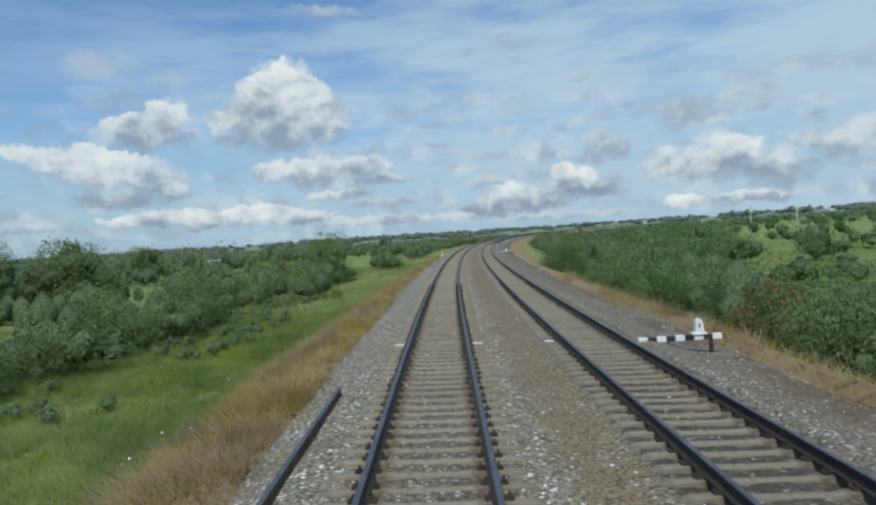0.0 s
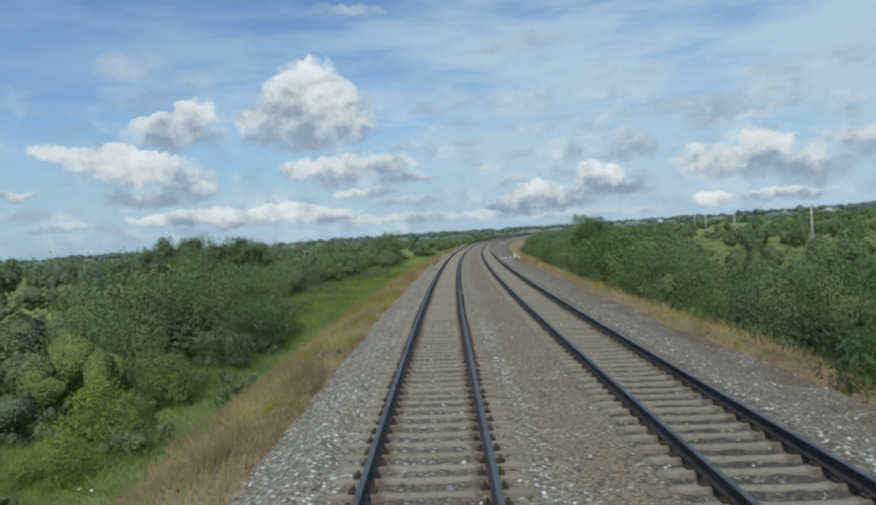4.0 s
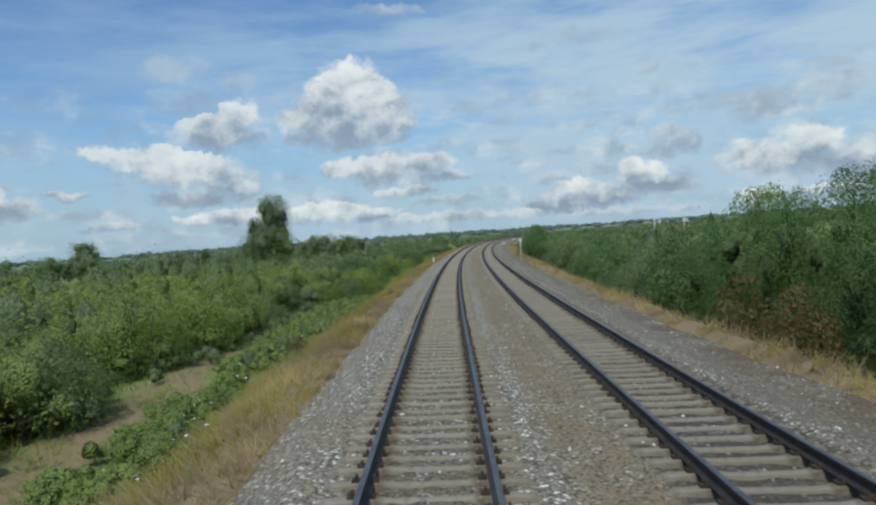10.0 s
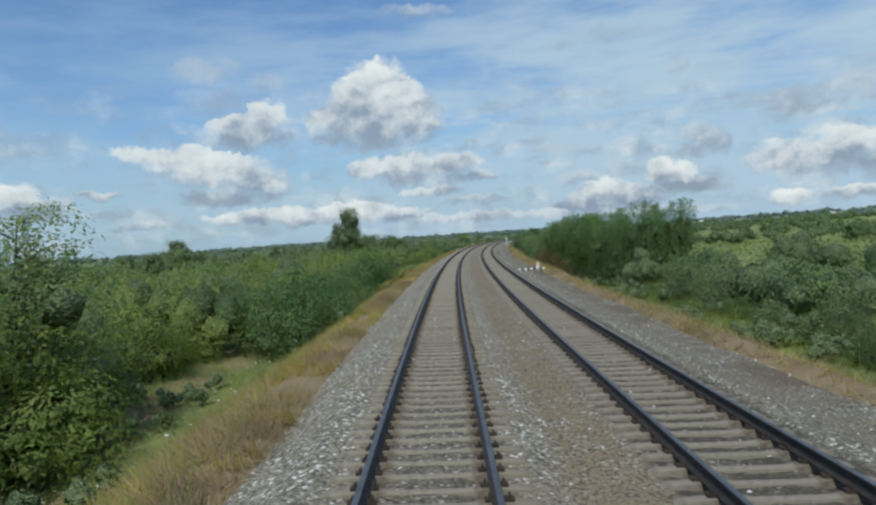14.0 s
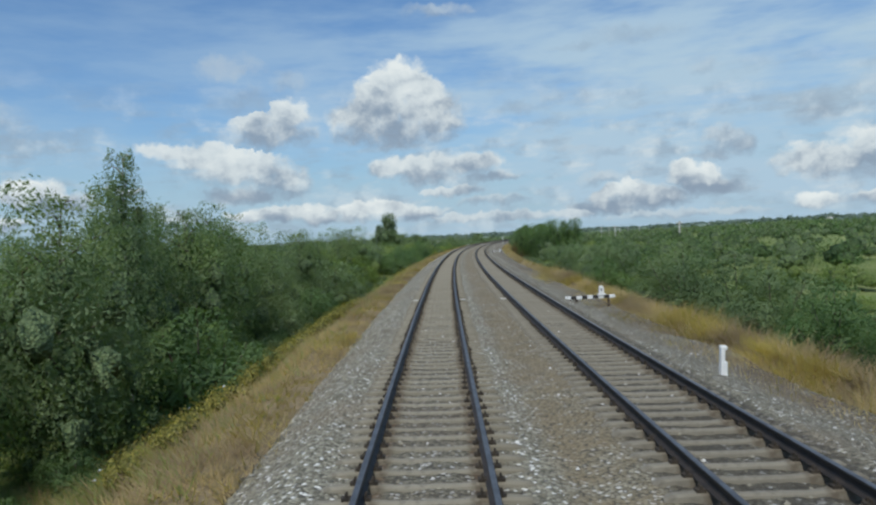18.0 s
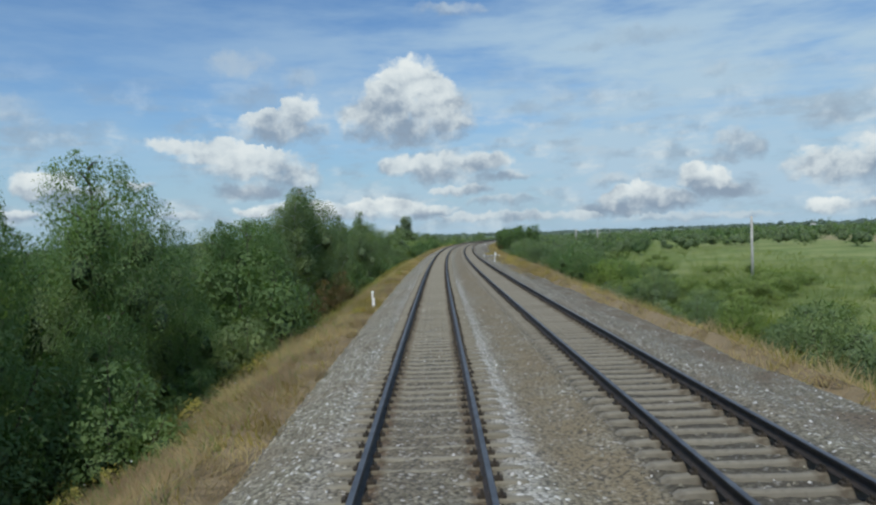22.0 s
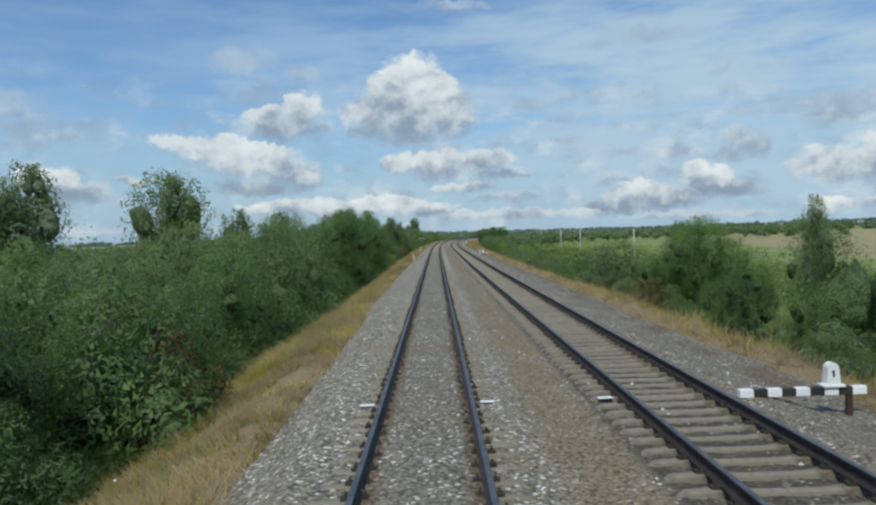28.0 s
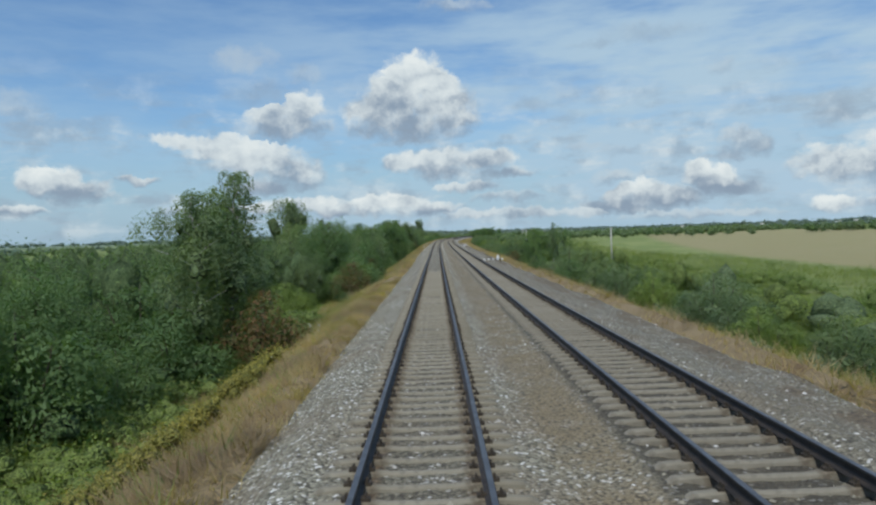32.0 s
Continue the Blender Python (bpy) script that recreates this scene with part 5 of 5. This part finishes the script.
def white_end(s, middle, side):
    """Whitewashed end of a sleeper, a thin coat over the concrete."""
    bm = bmesh.new()
    x = sorted((side * 0.97, side * 1.24))
    box(bm, x[0], x[1], -0.075, 0.075, -0.20, -0.186, 0.008)
    ob = part("painted_mark", bm, WHITE)
    ob.matrix_basis = track_pose(s, middle)
    return tagged(ob, "white painted mark on a concrete sleeper end", "painted mark", "marks on the sleepers")


for s in PICKETS[:5] + (-80.2,):
    white_end(s, 0, -1), white_end(s, 0, 1), white_end(s, float(gap(s)), -1)


def picket(s):
    """Hundred-metre mark: a striped beam across the shoulder, on short legs, with a white rounded stone that bears a figure."""
    root = tagged(empty("distance_marker"), "white rounded marker stone on a black and white striped beam", "distance marker", "hundred-metre markers")
    for i in range(9):
        bm = bmesh.new()
        x = -1.72 + i * 0.26
        box(bm, x, x + 0.26 - 0.001, -0.07, 0.07, 0.0, 0.15, 0.008)
        part("stripe", bm, WHITE if i % 2 == 0 else BLACK, root)
    for x in (0.32, -1.2):
        bm = bmesh.new()
        box(bm, x - 0.05, x + 0.05, -0.05, 0.05, -0.75, 0.0, 0.01)
        part("leg", bm, RUST, root)
    bm = bmesh.new()
    box(bm, -0.21, 0.21, -0.12, 0.12, 0.15, 0.20, 0.012)
    part("plinth", bm, WHITE, root)
    bm = bmesh.new()
    outline = [(-0.125, 0.2), (0.125, 0.2), (0.105, 0.5)] + [(0.1 * math.cos(a), 0.5 + 0.1 * math.sin(a)) for a in (0.5, 1.0, 1.57, 2.1, 2.6)] + [(-0.105, 0.5)]
    face = bm.faces.new([bm.verts.new((x, -0.09, z)) for x, z in outline])
    top = bmesh.ops.extrude_face_region(bm, geom=[face])["geom"]
    bmesh.ops.translate(bm, vec=(0, 0.18, 0), verts=[v for v in top if isinstance(v, bmesh.types.BMVert)])
    bmesh.ops.recalc_face_normals(bm, faces=bm.faces)
    stone = part("stone", bm, WHITE, root)
    bm = bmesh.new()
    box(bm, -0.018, 0.018, -0.094, -0.09, 0.34, 0.46)
    box(bm, -0.04, 0.0, -0.094, -0.09, 0.42, 0.45)
    part("figure", bm, BLACK, stone, "small dark figure")
    bm = bmesh.new()
    box(bm, -1.3, 0.35, -0.62, -0.58, -0.68, -0.63, 0.01)
    part("cross_bar", bm, WHITE, root, "pale concrete bar lying on the shoulder")
    return root


first = None
for s, aside in zip(PICKETS, (7.35, 7.7, 7.72, 7.5, 7.45, 7.4, 7.4)):
    m = Matrix.Translation(site(s, aside, -0.27)) @ Matrix.Rotation(-float(along(s)[3]), 4, "Z")
    if first is None:
        first = picket(s)
        first.matrix_basis = m
    else:
        copy_thing(first, m)


def edge_post(s, d, z, tall):
    """A white concrete post with a notched face."""
    bm = bmesh.new()
    box(bm, -0.075, 0.075, -0.07, 0.07, -0.45, tall * 0.5, 0.012)
    body = bm
    root = tagged(empty("marker_post"), "short white concrete post with a notched top", "marker post", "white posts beside the line")
    part("foot", body, WHITE, root)
    bm = bmesh.new()
    box(bm, -0.075, 0.02, -0.065, 0.065, tall * 0.5, tall * 0.86, 0.008)
    part("neck", bm, WHITE, root)
    bm = bmesh.new()
    box(bm, -0.08, 0.075, -0.07, 0.07, tall * 0.86, tall, 0.02)
    part("cap", bm, WHITE, root)
    root.matrix_basis = Matrix.Translation(site(s, d, z)) @ Matrix.Rotation(-float(along(s)[3]), 4, "Z") @ pose(0, 0, 0, rng.uniform(-2, 2), rng.uniform(-4, 3))
    return root


for s, d, z, tall in ((-79.9, -3.08, -0.6, 0.67), (-349.3, -3.12, -0.6, 0.7), (-393.3, -2.9, -0.28, 0.56), (-298.6, 6.6, -0.5, 0.72), (-377.2, 7.24, -0.55, 0.69), (118, -3.1, -0.6, 0.7)):
    edge_post(s, d, z, tall)


def kilometre_post(s, d):
    """A slim white pole with a small plate that carries the number of the kilometre."""
    root = tagged(empty("kilometre_post"), "slim white pole with a white number plate", "kilometre post")
    p = ground_at(np.array(s), np.array(d))
    low = p[2] - float(along(s)[2])
    v, f = tube([(0, 0, low - 0.3), (0, 0, 0.6), (0, 0, 1.72)], [0.05, 0.046, 0.042], 10)
    link_mesh("pole", v, f, WHITE, root, smooth=True)
    bm = bmesh.new()
    box(bm, -0.25, 0.25, -0.06, -0.045, 1.46, 1.76, 0.006)
    plate = part("plate", bm, WHITE, root)
    text = bpy.data.curves.new("number", "FONT")
    text.body, text.size, text.align_x, text.align_y, text.extrude = "1077", 0.22, "CENTER", "CENTER", 0.002
    made = new("number", text)
    bpy.context.view_layer.update()
    me = bpy.data.meshes.new_from_object(made)
    bpy.data.objects.remove(made)
    me.materials.append(BLACK)
    num = new("number", me)
    num.parent = plate
    num.matrix_basis = pose(0, -0.063, 1.61, 90)
    for z in (1.52, 1.70):
        bm = bmesh.new()
        box(bm, -0.06, 0.06, -0.046, 0.05, z - 0.012, z + 0.012)
        part("bracket", bm, RUST, root)
    root.matrix_basis = Matrix.Translation(site(s, d, 0, False) - np.array([0, 0, 0.0])) @ Matrix.Rotation(-float(along(s)[3]), 4, "Z")
    root.matrix_basis.translation.z = float(along(s)[2]) - 0.02
    return root


kilometre_post(-79.8, 8.28)

# a spare rail on the shoulder
ss = np.linspace(4.6, 14.7, 8)
spare = rail_mesh("spare_rail", lambda s: -1.97 + 0.0 * s, ss, None)
spare.location.z = -0.14
spare.data.materials[0] = OLD_RUST
tagged(spare, "rusty spare rail lying on the ballast shoulder", "rail")


def utility_pole(s, d, top, cross=True):
    root = tagged(empty("utility_pole"), "weathered grey pole standing beyond the line", "utility pole", "poles beyond the line")
    p = ground_at(np.array(s), np.array(d))
    tall = float(along(s)[2]) + top - p[2]
    link_mesh("mast", *tube([(0, 0, -0.5), (0, 0, tall * 0.5), (0, 0, tall)], [0.15, 0.13, 0.1], 8), POLE_WOOD, root, smooth=True)
    if cross:
        bm = bmesh.new()
        box(bm, -0.6, 0.6, -0.05, 0.05, tall - 0.45, tall - 0.33, 0.01)
        part("crossarm", bm, POLE_WOOD, root)
        for x in (-0.5, 0.0, 0.5):
            link_mesh("insulator", *tube([(x, 0, tall - 0.33), (x, 0, tall - 0.24), (x, 0, tall - 0.16)], [0.03, 0.055, 0.03], 6), WHITE, root)
    root.matrix_basis = Matrix.Translation(p) @ Matrix.Rotation(-float(along(s)[3]) + 0.2, 4, "Z") @ pose(0, 0, 0, 0, rng.uniform(-1, 1))
    return root


for s, d, top in ((-316.4, 30.2, 3.6), (-452, 27.8, 3.1), (-374, 33, 2.6), (-338, 31, 2.9), (-190, 38, 3.2), (-110, 40, 3.4), (-20, 45, 3.6), (40, 52, 3.6), (100, 60, 3.8), (150, 66, 3.8), (205, 74, 4.0)):
    utility_pole(s, d, top, s > -300)


def pole_gate(s, d):
    """Two poles joined by a beam."""
    root = tagged(empty("pole_frame"), "old frame of two grey poles joined by a beam", "utility pole")
    p = ground_at(np.array(s), np.array(d))
    tall = float(along(s)[2]) + 1.2 - p[2]
    for x in (-1.0, 1.0):
        link_mesh("mast", *tube([(x, 0, -0.5), (x * 0.95, 0, tall)], [0.11, 0.09], 8), POLE_WOOD, root)
    bm = bmesh.new()
    box(bm, -1.5, 1.5, -0.08, 0.08, tall - 0.5, tall - 0.32, 0.01)
    part("beam", bm, POLE_WOOD, root)
    root.matrix_basis = Matrix.Translation(p) @ Matrix.Rotation(0.4, 4, "Z")


pole_gate(147, -53)


def house(s, d, top, wide, deep):
    """A small far house: walls, a gabled roof and its windows."""
    root = tagged(empty("house"), "small white house with a grey gabled roof", "house", "houses of a far village")
    p = ground_at(np.array(float(s)), np.array(float(d)))
    eaves = top * 0.62
    bm = bmesh.new()
    box(bm, -wide / 2, wide / 2, -deep / 2, deep / 2, -0.5, eaves, 0.03)
    part("wall", bm, WHITE, root)
    bm = bmesh.new()
    x, y = wide / 2 + 0.35, deep / 2 + 0.35
    low = [bm.verts.new(q) for q in ((-x, -y, eaves - 0.1), (x, -y, eaves - 0.1), (x, y, eaves - 0.1), (-x, y, eaves - 0.1), (-x, 0, top), (x, 0, top))]
    for f in ((3, 2, 1, 0), (0, 1, 5, 4), (2, 3, 4, 5), (1, 2, 5), (3, 0, 4)):
        bm.faces.new([low[i] for i in f])
    part("roof", bm, POLE_WOOD, root)
    for x in (-wide * 0.28, wide * 0.28):
        bm = bmesh.new()
        box(bm, x - 0.5, x + 0.5, -deep / 2 - 0.03, -deep / 2 + 0.02, eaves * 0.4, eaves * 0.8)
        part("window", bm, BLACK, root)
    root.matrix_basis = Matrix.Translation(p) @ Matrix.Rotation(rng.uniform(-0.5, 0.5), 4, "Z")


for s, d, top, wide, deep in ((860, 200, 5.4, 7, 6), (960, 300, 5.0, 8, 6), (1000, 322, 5.8, 6, 6), (1000, 430, 5.2, 9, 6), (1250, -60, 7.0, 9, 7)):
    house(s, d, top, wide, deep)
